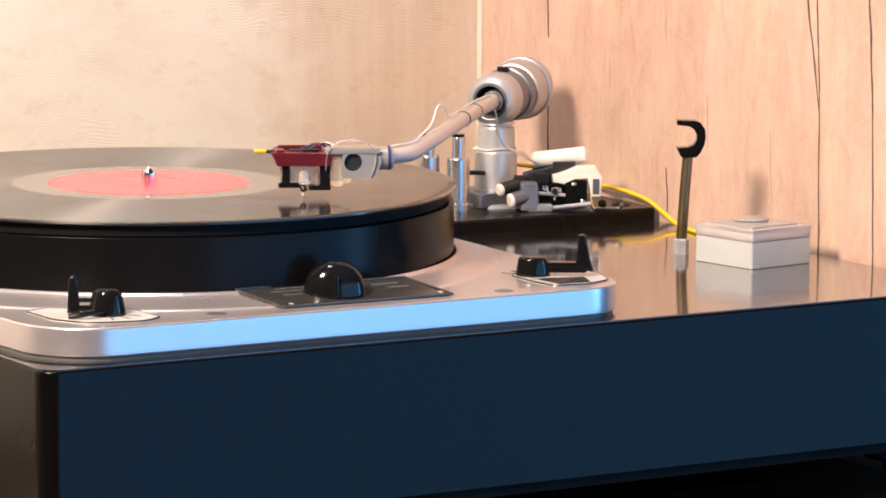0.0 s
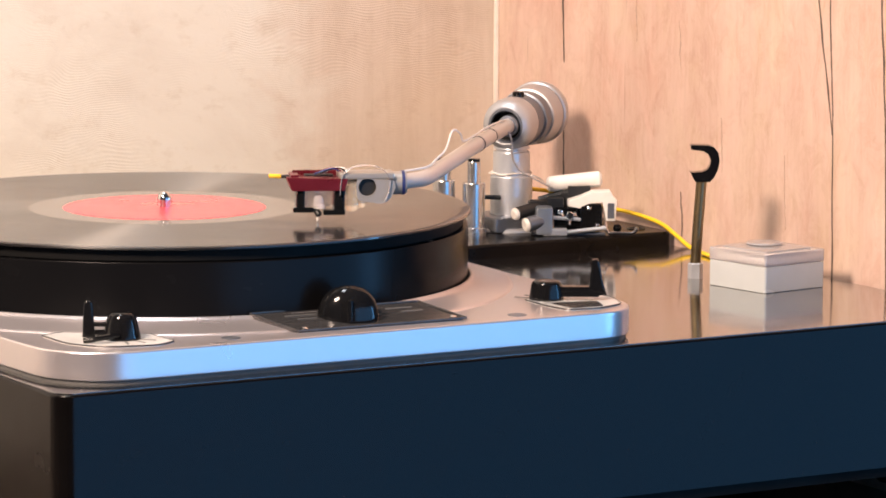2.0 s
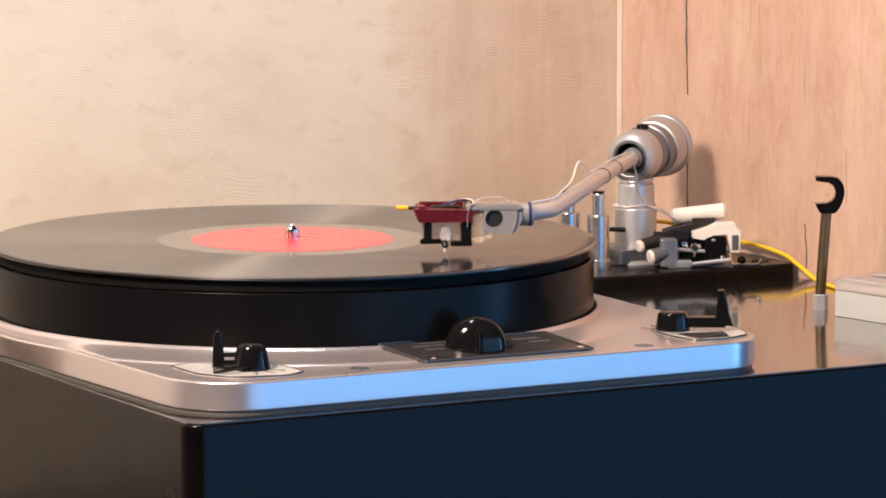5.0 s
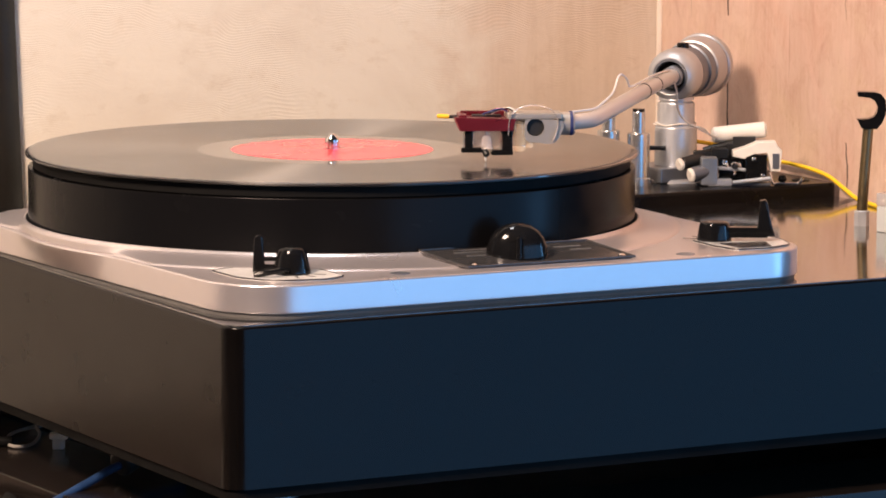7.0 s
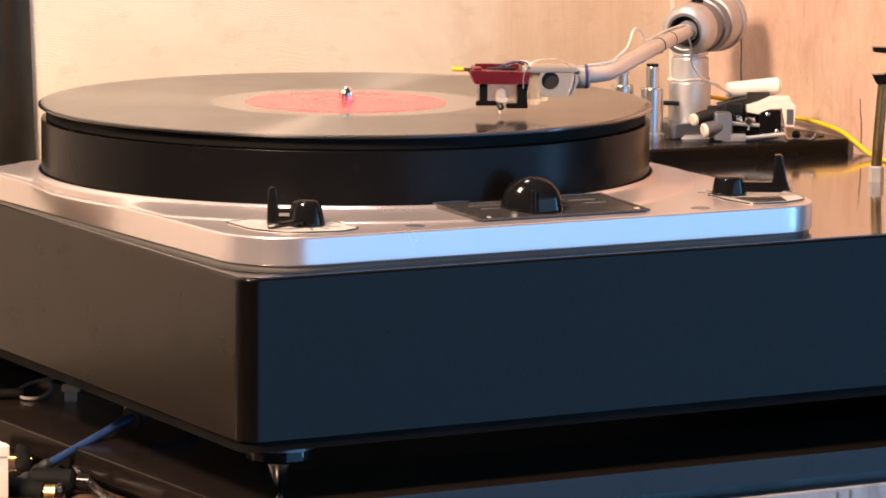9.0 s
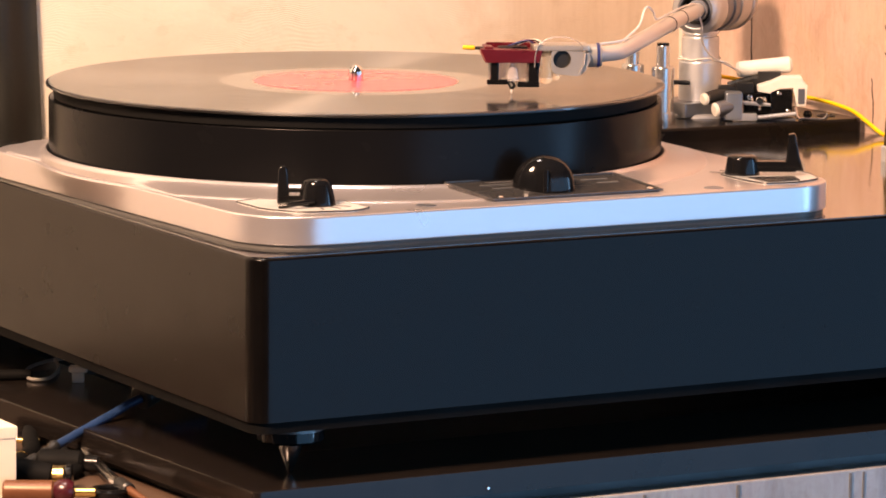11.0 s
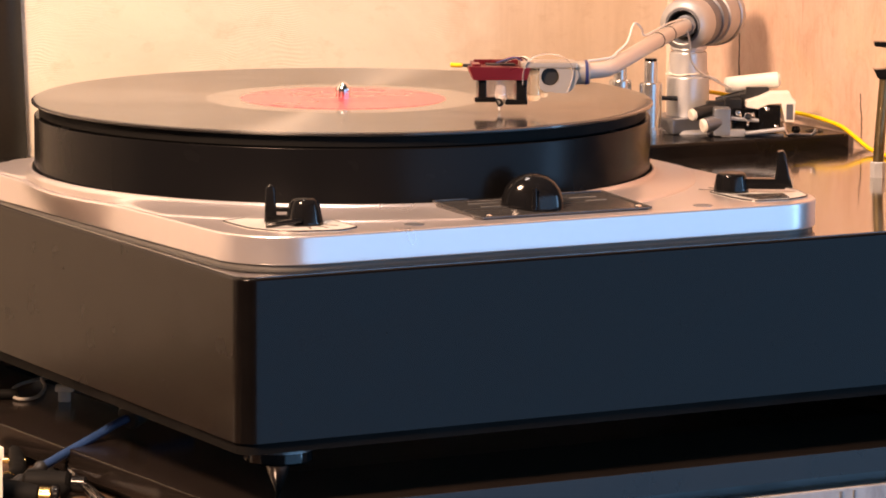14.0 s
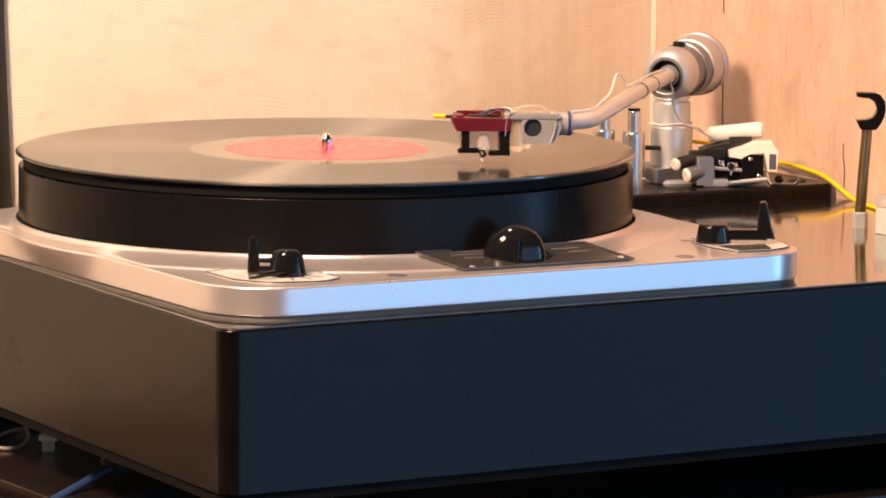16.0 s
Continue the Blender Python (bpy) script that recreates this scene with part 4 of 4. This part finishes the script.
part("finger_lift", hs(ribbon([(0.0105, -0.0085, 0.0130), (0.0108, -0.0085, 0.0190), (0.0128, -0.0085, 0.0238), (0.0180, -0.0085, 0.0268), (0.0250, -0.0085, 0.0272), (0.0310, -0.0085, 0.0250), (0.0342, -0.0085, 0.0205), (0.0338, -0.0085, 0.0150), (0.0318, -0.0085, 0.0100)], (0, 1, 0), 0.0030, 0.0004)), "window", headshell, "clear bowed finger lift")
cartridge = part("cartridge", hs(prism([Vector(p) for p in ((-0.0124, 0.0150), (0.0128, 0.0150), (0.0137, 0.0185), (0.0143, 0.0208), (-0.0150, 0.0216), (-0.0146, 0.0200))], -0.0080, 0.0080, 0.0006, 2, pose(0, 0, 0, 90), both=True)), "red", tonearm, "dark red cartridge with clear stylus housing")
for lo, hi in (((-0.0102, -0.0062, 0.0060), (-0.0062, 0.0060, 0.0153)), ((0.0078, -0.0062, 0.0048), (0.0128, 0.0060, 0.0153))):
    part("side_post", hs(block(lo, hi, 0.0006)), "black", cartridge, "black side post")
part("glass", hs(block((-0.0060, 0.0000, 0.0066), (0.0076, 0.0052, 0.0150), 0.0004)), "window", cartridge, "clear plastic window")
part("coil", hs(lathe([(0, 0.0064), (0.0034, 0.0064), (0.0029, 0.0076), (0.0027, 0.0116), (0.0018, 0.0126), (0.0010, 0.0131), (0.0010, 0.0146), (0, 0.0148)], pose(0.0005, -0.0036, 0), 24)), "window", cartridge, "pale coil body")
part("front_bar", hs(block((-0.0118, -0.0066, 0.0046), (-0.0020, -0.0020, 0.0070), 0.0005)), "black", cartridge)
part("rear_bar", hs(block((0.0026, -0.0072, 0.0034), (0.0130, 0.0050, 0.0058), 0.0005)), "black", cartridge)
part("stylus_holder", hs(rod((-0.0010, -0.0030, 0.0062), (0.0008, -0.0050, 0.0030), 0.0016, 0.0004)), "matte_black", cartridge)
part("stylus", hs(lathe([(0.0007, 0.0034), (0.0006, 0.0012), (0.0001, 0.0), (0, 0.0)], pose(0, -0.0038, 0), 10)), "white", cartridge)
part("stylus_guard", hs(block((0.0132, -0.0060, 0.0046), (0.0196, 0.0050, 0.0200), 0.0026, 4)), "amber", cartridge, "yellowed translucent plastic guard")
part("guard_lug", hs(block((0.0186, -0.0050, 0.0062), (0.0232, 0.0030, 0.0126), 0.0020, 4)), "amber", cartridge)
part("pointer", hs(rod((-0.0135, -0.002, 0.0214), (-0.0175, -0.002, 0.0216), 0.0008, 0.0002)), "matte_black", cartridge)
part("pointer_tip", hs(rod((-0.0172, -0.002, 0.0216), (-0.0232, -0.002, 0.0219), 0.0011, 0.0005)), "orange", cartridge, "yellow pointer tip")
part("top_frame", hs(block((-0.0112, 0.0072, 0.0208), (0.0100, 0.0100, 0.0234), 0.0005)), "red", cartridge)
part("top_frame", hs(block((-0.0130, -0.0060, 0.0206), (-0.0090, 0.0098, 0.0226), 0.0005)), "red", cartridge)
part("terminal_block", hs(block((-0.0060, 0.0010, 0.0206), (0.0080, 0.0068, 0.0220), 0.0004)), "matte_black", cartridge, "black terminal block")
for k, (mat, x) in enumerate((("navy", 0.0045), ("red", 0.0055), ("matte_black", 0.0075), ("white", 0.0092))):
    part("lead", hs(tube([(x - 0.006, -0.002 + 0.0014 * k, 0.0226), (x - 0.001, -0.002 + 0.0014 * k, 0.0244 + 0.0004 * (k % 2)), (x + 0.003, -0.002 + 0.001 * k, 0.0252), (x + 0.006, -0.002 + 0.001 * k, 0.0238)], 0.0004, 6, 6)), mat, cartridge, "thin coloured lead")

# cueing pillars beside the arm
for x, y, r, z0, z1, z2, name in ((0.2535, 0.1270, 0.0063, 0.008, 0.0372, 0.0490, "cueing_pillar"), (0.2400, 0.1365, 0.0062, 0.008, 0.0385, 0.0490, "cueing_pillar")):
    t = thing(name, (x, y, 0.008), "polished aluminium cueing pillar standing on the board", "pillar", "pillars beside the tonearm")
    part("barrel", lathe([(0, 0), (r + 0.001, 0), (r + 0.001, 0.004), (r, 0.0045), (r, z1 - 0.009), (r - 0.0006, z1 - 0.008), (0, z1 - 0.008)], None, 32), "satin_chrome", t)
    part("stem", lathe([(0.0037, z1 - 0.008), (0.0037, z2 - 0.009), (0.0032, z2 - 0.008), (0, z2 - 0.008)], None, 24), "satin_chrome", t)
    part("cap", lathe([(0.0034, z2 - 0.0082), (0.0034, z2 - 0.0066), (0, z2 - 0.0066)], None, 20), "black", t, "black cap")

# ---- arm lifter: its x axis runs across the view, y away ----
lifter = thing("arm_lifter", (0.3020, 0.1050, 0.008), "arm lift mechanism of white, black and silver parts", "arm lifter", turn=-28.5)
part("base_plate", block((-0.021, -0.005, 0.0), (0.020, 0.009, 0.0016), 0.0004), "alu_dark", lifter, "grey metal base plate")
part("pivot_block", block((-0.0190, -0.0105, 0.0005), (-0.0095, 0.003, 0.0160), 0.0014), "alu_blue", lifter, "silver pivot block")
part("step_block", block((-0.0150, -0.010, 0.0), (-0.0015, -0.0045, 0.0042), 0.0008), "alu", lifter)
for a, b, r in (((-0.0150, 0.004, 0.0150), (-0.0290, -0.004, 0.0118), 0.0036), ((-0.0120, -0.005, 0.0090), (-0.0235, -0.010, 0.0065), 0.0042)):
    knob_arm = part("damper", rod(a, b, r, 0.0006), "matte_black" if r < 0.004 else "alu_dark", lifter, "dark round damper with an ivory end")
    v = (Vector(b) - Vector(a)).normalized()
    part("end_cap", rod(Vector(b) - v * 0.0004, Vector(b) + v * (0.0026 if r < 0.004 else 0.0020), r * 0.94, 0.0008), "white", knob_arm, "ivory end cap")
part("black_rod", rod((-0.0165, 0.008, 0.0175), (0.002, 0.008, 0.0230), 0.0024, 0.0004), "matte_black", lifter)
part("back_plate", block((-0.004, 0.004, 0.001), (0.012, 0.010, 0.0225), 0.0006), "matte_black", lifter)
part("motor_box", block((0.0055, -0.006, 0.0025), (0.0180, 0.004, 0.0172), 0.0010), "black", lifter, "small black box")
part("roller", rod((-0.0120, 0.009, 0.0265), (0.0185, 0.009, 0.0300), 0.0044, 0.0014, 28), "white", lifter, "ivory roller")
part("roller_clip", block((-0.0005, 0.0028, 0.0212), (0.0120, 0.0065, 0.0262), 0.0004), "matte_black", lifter)
part("cover", prism([Vector(p) for p in ((-0.001, 0.0160), (0.006, 0.0148), (0.0105, 0.0185), (0.0185, 0.0190), (0.0198, 0.0080), (0.0252, 0.0080), (0.0262, 0.0195), (0.0240, 0.0215), (0.0225, 0.0245), (0.0120, 0.0242), (0.0060, 0.0215), (-0.001, 0.0192))], -0.006, 0.006, 0.0008, 2, pose(0, 0, 0, 90), both=True), "white", lifter, "white angled cover")
part("cover_inset", block((0.0208, -0.0066, 0.0095), (0.0245, -0.0055, 0.0180), 0.0003), "alu_dark", lifter)
part("rail", rod((-0.0080, -0.008, 0.0012), (0.0200, -0.006, 0.0042), 0.0012, 0.0003, 14), "alu", lifter, "silver rail")
part("hook_wire", tube([(0.0195, -0.004, 0.0075), (0.0215, -0.005, 0.0015), (0.0255, -0.005, 0.0012), (0.0340, -0.005, 0.0010), (0.0365, -0.005, 0.0022), (0.0375, -0.005, 0.0045)], 0.0010, 8, 6), "chrome", lifter, "bright bent wire")
part("ball", lathe([(0, -0.0026), (0.0018, -0.0019), (0.0026, 0), (0.0018, 0.0019), (0, 0.0026)], pose(0.0270, 0.002, 0.0032), 18), "black", lifter)
for x, z in ((-0.004, 0.0105), (0.000, 0.0075), (0.003, 0.0110)):
    part("spring", lathe([(0.0009, -0.0007), (0.0020, -0.0007), (0.0023, 0), (0.0020, 0.0007), (0.0009, 0.0007)], pose(x, -0.004, z, 0, 80, 0), 16), "chrome", lifter)
part("lever_block", block((-0.0125, -0.001, 0.0115), (-0.0030, 0.0055, 0.0205), 0.0010), "matte_black", lifter, "black lever block")
part("gear_case", block((-0.0085, -0.0030, 0.0030), (0.0052, 0.0045, 0.0150), 0.0012), "black", lifter, "black gear case")
for x, z, r in ((-0.0052, 0.0128, 0.0016), (0.0030, 0.0060, 0.0013), (0.0105, 0.0150, 0.0013), (0.0155, 0.0055, 0.0013)):
    part("screw", lathe([(r, 0.0), (r * 0.95, 0.0006), (r * 0.5, 0.0009), (0, 0.0010)], pose(x, -0.0060 if x > 0.005 else -0.0030, z, 90), 14), "chrome", lifter, "small bright screw")
part("damper_bridge", block((-0.0225, 0.000, 0.0150), (-0.0080, 0.0050, 0.0188), 0.0010), "matte_black", lifter)
part("lower_bracket", block((-0.0030, -0.0040, 0.0040), (0.0060, 0.0020, 0.0098), 0.0008), "black", lifter)
part("adjuster", rod((0.0000, -0.0075, 0.0112), (0.0000, -0.0030, 0.0112), 0.0022, 0.0004, 20), "chrome", lifter, "small bright adjuster wheel")
part("link", rod((-0.010, -0.0055, 0.0100), (0.0060, -0.0055, 0.0088), 0.0010, 0.0002, 12), "alu", lifter)

# ---- arm rest ----
rest = thing("arm_rest", (0.2978, -0.0258, 0), "brass arm-rest post with a black hook", "arm rest", turn=-30)
part("socket", lathe([(0, 0), (0.0040, 0), (0.0040, 0.0076), (0.0034, 0.0082), (0, 0.0082)], None, 6), "alu", rest, "bright hexagonal socket", 20)
part("post", tube([(0, 0, 0.0075), (0.0009, 0, 0.0250), (0.0026, 0, 0.0515)], 0.0028, 20, 4), "brass", rest, "dull brass post")
U = 0.000150
HOOK = ((-42, 36), (-26, 4), (-20, 0), (28, 0), (44, 18), (56, 45), (61, 72), (57, 100), (42, 121), (22, 128), (-39, 129), (-41, 124), (-39, 113), (4, 108), (21, 97), (30, 76), (28, 58), (18, 43), (0, 35), (-32, 33))
hook = prism([Vector((0.0026 + U * x, 0.0512 + U * z)) for x, z in HOOK], -0.0036, 0.0036, m=pose(0, 0, 0, 90))
bmesh.ops.bevel(hook, geom=[e for e in hook.edges if e.calc_face_angle(0) > 1.2], offset=0.0004, segments=2, affect="EDGES", profile=0.5)
part("hook", hook, "black", rest, "glossy black C-shaped hook", 35)

# ---- plastic case ----
case = thing("plastic_case", (0.2962, -0.0915, 0), "small square frosted plastic case with a clear lid", "box", turn=8.5)
S = 0.0426
part("tray", prism(rounded([(0.0002, 0.0002, 0.0013), (S - 0.0002, 0.0002, 0.0013), (S - 0.0002, S - 0.0002, 0.0013), (0.0002, S - 0.0002, 0.0013)], 4), 0.0, 0.0136, 0.0006, 2, both=True), "milky", case, "frosted grey tray")
lid = part("lid", prism(rounded([(0, 0, 0.0014), (S, 0, 0.0014), (S, S, 0.0014), (0, S, 0.0014)], 4), 0.0136, 0.0202, 0.0007, 2, both=True), "pink", case, "clear slightly pink lid")
part("lid_panel", prism(rounded([(0.005, 0.005, 0.001), (S - 0.005, 0.005, 0.001), (S - 0.005, S - 0.005, 0.001), (0.005, S - 0.005, 0.001)], 4), 0.0202, 0.0208, 0.0003, 2), "pink", lid)
part("insert", block((0.003, 0.003, 0.0142), (S - 0.003, S - 0.003, 0.0175), 0.001), "white", case, "pale insert under the lid")
part("disc", lathe([(0, 0.0208), (0.0090, 0.0208), (0.0096, 0.0213), (0.0090, 0.0221), (0, 0.0223)], pose(S / 2 + 0.004, S / 2 + 0.006, 0), 32), "pink", lid, "round raised boss")

# ---- leads ----
single("yellow_cable", tube([(0.300, 0.165, 0.0300), (0.320, 0.175, 0.0250), (0.345, 0.190, 0.0200), (0.3560, 0.165, 0.0150), (0.3570, 0.134, 0.0145), (0.3570, 0.112, 0.0135), (0.3570, 0.094, 0.0112), (0.3555, 0.078, 0.0070), (0.3530, 0.060, 0.0025), (0.350, 0.040, 0.0012), (0.343, 0.015, 0.0012)], 0.0012, 10, 10), "yellow", "yellow insulated cable running along the wall", "cable")

# ---- clutter beside the platform ----
blue = thing("blue_cable", (-0.19, -0.04, CAB_TOP), "blue cable with a black sleeve from under the plinth", "cable")
part("cable", at(tube([(-0.080, 0.003, -0.0925), (-0.1187, -0.0117, -0.0935), (-0.140, -0.0207, -0.0988), (-0.158, -0.0284, -0.1036), (-0.1755, -0.0359, -0.1085)], 0.0021, 12, 8), -0.19, -0.04, CAB_TOP), "blue", blue)
part("sleeve", at(tube([(-0.1735, -0.0350, -0.1078), (-0.186, -0.040, -0.1125), (-0.205, -0.046, -0.1150), (-0.232, -0.052, -0.1160)], lambda f: 0.0029 + 0.0004 * math.sin(40 * f), 12, 8), -0.19, -0.04, CAB_TOP), "matte_black", blue, "black sleeve")
part("grommet", at(rod((-0.112, -0.0085, -0.0905), (-0.121, -0.0125, -0.0935), 0.0064, 0.0012), -0.19, -0.04, CAB_TOP), "matte_black", blue)

loop = thing("grey_wire_loop", (-0.118, 0.112, SLAB_Z), "thin grey wire loop lying on the rail frame", "wire")
part("loop", tube([(0.030, 0.030, 0.0016), (0.014, 0.022, 0.0026), (-0.002, 0.012, 0.0022), (-0.012, -0.004, 0.0014), (-0.014, -0.018, 0.0013), (-0.006, -0.019, 0.0013), (0.004, -0.006, 0.0013), (0.012, 0.010, 0.0014), (0.015, 0.021, 0.0030), (0.024, 0.034, 0.0024)], 0.0009, 8, 8), "grey_wire", loop)
part("plug", rod((-0.012, -0.012, 0.0027), (-0.034, -0.006, 0.0027), 0.0027, 0.0006), "mat", loop, "black plug")
clip = thing("white_connector", (-0.112, 0.083, SLAB_Z), "small ivory connector on the rail frame", "connector", turn=-28)
part("housing", block((-0.003, -0.002, 0), (0.003, 0.003, 0.0052), 0.0006), "white", clip)
part("cap", block((-0.0045, -0.003, 0.0052), (0.0048, 0.004, 0.0082), 0.0008), "white", clip)

for pts, r in (([(-0.150, 0.050, 0.0055), (-0.164, 0.020, 0.0045), (-0.174, -0.006, 0.0042), (-0.186, -0.026, 0.0042), (-0.206, -0.040, 0.0042), (-0.240, -0.046, 0.0042)], 0.0042),
               ([(-0.176, 0.062, 0.0036), (-0.181, 0.024, 0.0036), (-0.190, 0.000, 0.0036), (-0.212, -0.020, 0.0036), (-0.245, -0.026, 0.0036)], 0.0036),
               ([(-0.157, 0.004, 0.0034), (-0.164, -0.022, 0.0034), (-0.167, -0.042, 0.0036), (-0.176, -0.060, 0.0036), (-0.196, -0.066, 0.0040), (-0.230, -0.068, 0.0040)], 0.0034)):
    single("black_lead", tube([(x, y, CAB_TOP + z) for x, y, z in pts], r, 12, 6), "mat", "black rubber lead lying on the cabinet top", "cable", group="leads on the cabinet")

box = thing("card_box", (-0.245, -0.055, CAB_TOP), "cream card box on the cabinet top", "box")
part("carton", block((-0.030, -0.033, 0.0), (0.0300, 0.000, 0.031), 0.0006), "card", box)
part("flap", block((-0.0305, -0.0335, 0.0275), (0.0305, 0.0005, 0.0330), 0.0006), "card", box)

jack = thing("jack_plug", (-0.20, -0.076, CAB_TOP), "dark jack plug with a gold ring", "plug")
v0, v1 = Vector((-0.0080, 0.0045, 0.0064)), Vector((0.0110, -0.0058, 0.0064))
part("shell", rod(v0 * 1.6, v0 + (v1 - v0) * 0.72, 0.0058, 0.0010, 32), "mat", jack)
part("gold_ring", rod(v0 + (v1 - v0) * 0.72, v1, 0.0052, 0.0006, 32), "gold", jack, "gold-plated ring")
part("tip", rod(v1, v1 + (v1 - v0) * 0.16, 0.0060, 0.0008, 32), "black", jack)

brown = thing("brown_plug", (-0.206, -0.104, CAB_TOP), "copper-brown plug with a dark red cap", "plug")
part("shell", rod((-0.018, 0.010, 0.0052), (0.0020, -0.0010, 0.0052), 0.0052, 0.0009, 28), "copper", brown)
part("cap", lathe([(0, -0.005), (0.0036, -0.0042), (0.0055, -0.001), (0.0055, 0.003), (0.0040, 0.0052), (0, 0.0060)], Matrix.Translation((0.005, -0.0028, 0.0055)) @ pose(0, 0, 0, 90, 0, 62), 28), "maroon", brown, "dark red rounded cap")
part("pin", rod((0.010, -0.005, 0.005), (0.0185, -0.0095, 0.005), 0.0022, 0.0004), "gold", brown, "gold pin")

grommet = single("black_ring", lathe([(0.0046, 0), (0.0086, 0), (0.0092, 0.0010), (0.0090, 0.0042), (0.0080, 0.0052), (0.0056, 0.0052), (0.0048, 0.0044), (0.0046, 0)], Matrix.Translation((-0.1785, -0.1075, CAB_TOP)), 36), "black", "thick black rubber ring on the cabinet top", "ring")

pliers = thing("tweezers", (-0.166, -0.085, CAB_TOP), "slim steel tweezers with a black joint", "tweezers")
for s in (-1, 1):
    part("jaw", tube([(0.0075, 0.055, 0.0075), (0.0035 + 0.0012 * s, 0.030, 0.0062), (-0.0015 + 0.0018 * s, 0.002, 0.0048), (-0.0035 + 0.001 * s, -0.016, 0.0042)], lambda f: 0.0006 + 0.0012 * f, 8, 6), "chrome", pliers, "bright steel jaw")
part("joint", rod((-0.0030, -0.012, 0.0042), (-0.0045, -0.026, 0.0038), 0.0034, 0.0008, 20), "matte_black", pliers, "black joint")
part("shaft", tube([(-0.0042, -0.025, 0.0038), (-0.0050, -0.042, 0.0030), (-0.0058, -0.066, 0.0022)], lambda f: 0.0022 - 0.0008 * f, 10, 6), "copper", pliers, "copper-coloured shaft")

pin = thing("gold_pin_plug", (-0.172, 0.012, CAB_TOP), "small plug with gold pin and steel knob", "plug")
part("body", rod((-0.020, 0.010, 0.0050), (-0.004, 0.002, 0.0050), 0.0048, 0.0010), "matte_black", pin)
part("pin", rod((-0.004, 0.002, 0.0055), (0.0080, -0.0045, 0.0050), 0.0014, 0.0004, 14), "gold", pin, "gold pin")
part("knob", lathe([(0, 0), (0.0026, 0.0006), (0.0034, 0.0030), (0.0022, 0.0052), (0, 0.0056)], pose(-0.0120, -0.001, 0.0078), 20), "chrome", pin, "round steel knob")
ear = thing("ring_terminal", (-0.189, -0.030, CAB_TOP), "small gold ring terminal", "terminal")
part("ring", tube([(0.0036 * math.cos(w), 0.0010 * math.sin(w), 0.0046 + 0.0036 * math.sin(w)) for w in (0.35 * k for k in range(19))], 0.0008, 8, 2), "gold", ear)
part("tail", rod((-0.0040, 0.001, 0.0012), (-0.016, 0.006, 0.0014), 0.0012, 0.0003, 12), "matte_black", ear)
black = thing("black_plug", (-0.172, -0.052, CAB_TOP), "stubby black plastic plug", "plug")
part("body", rod((-0.014, 0.010, 0.0062), (0.004, -0.002, 0.0058), 0.0058, 0.0016, 24), "mat", black)
part("nose", rod((0.004, -0.002, 0.0058), (0.0105, -0.0062, 0.0056), 0.0040, 0.0010, 20), "black", black)
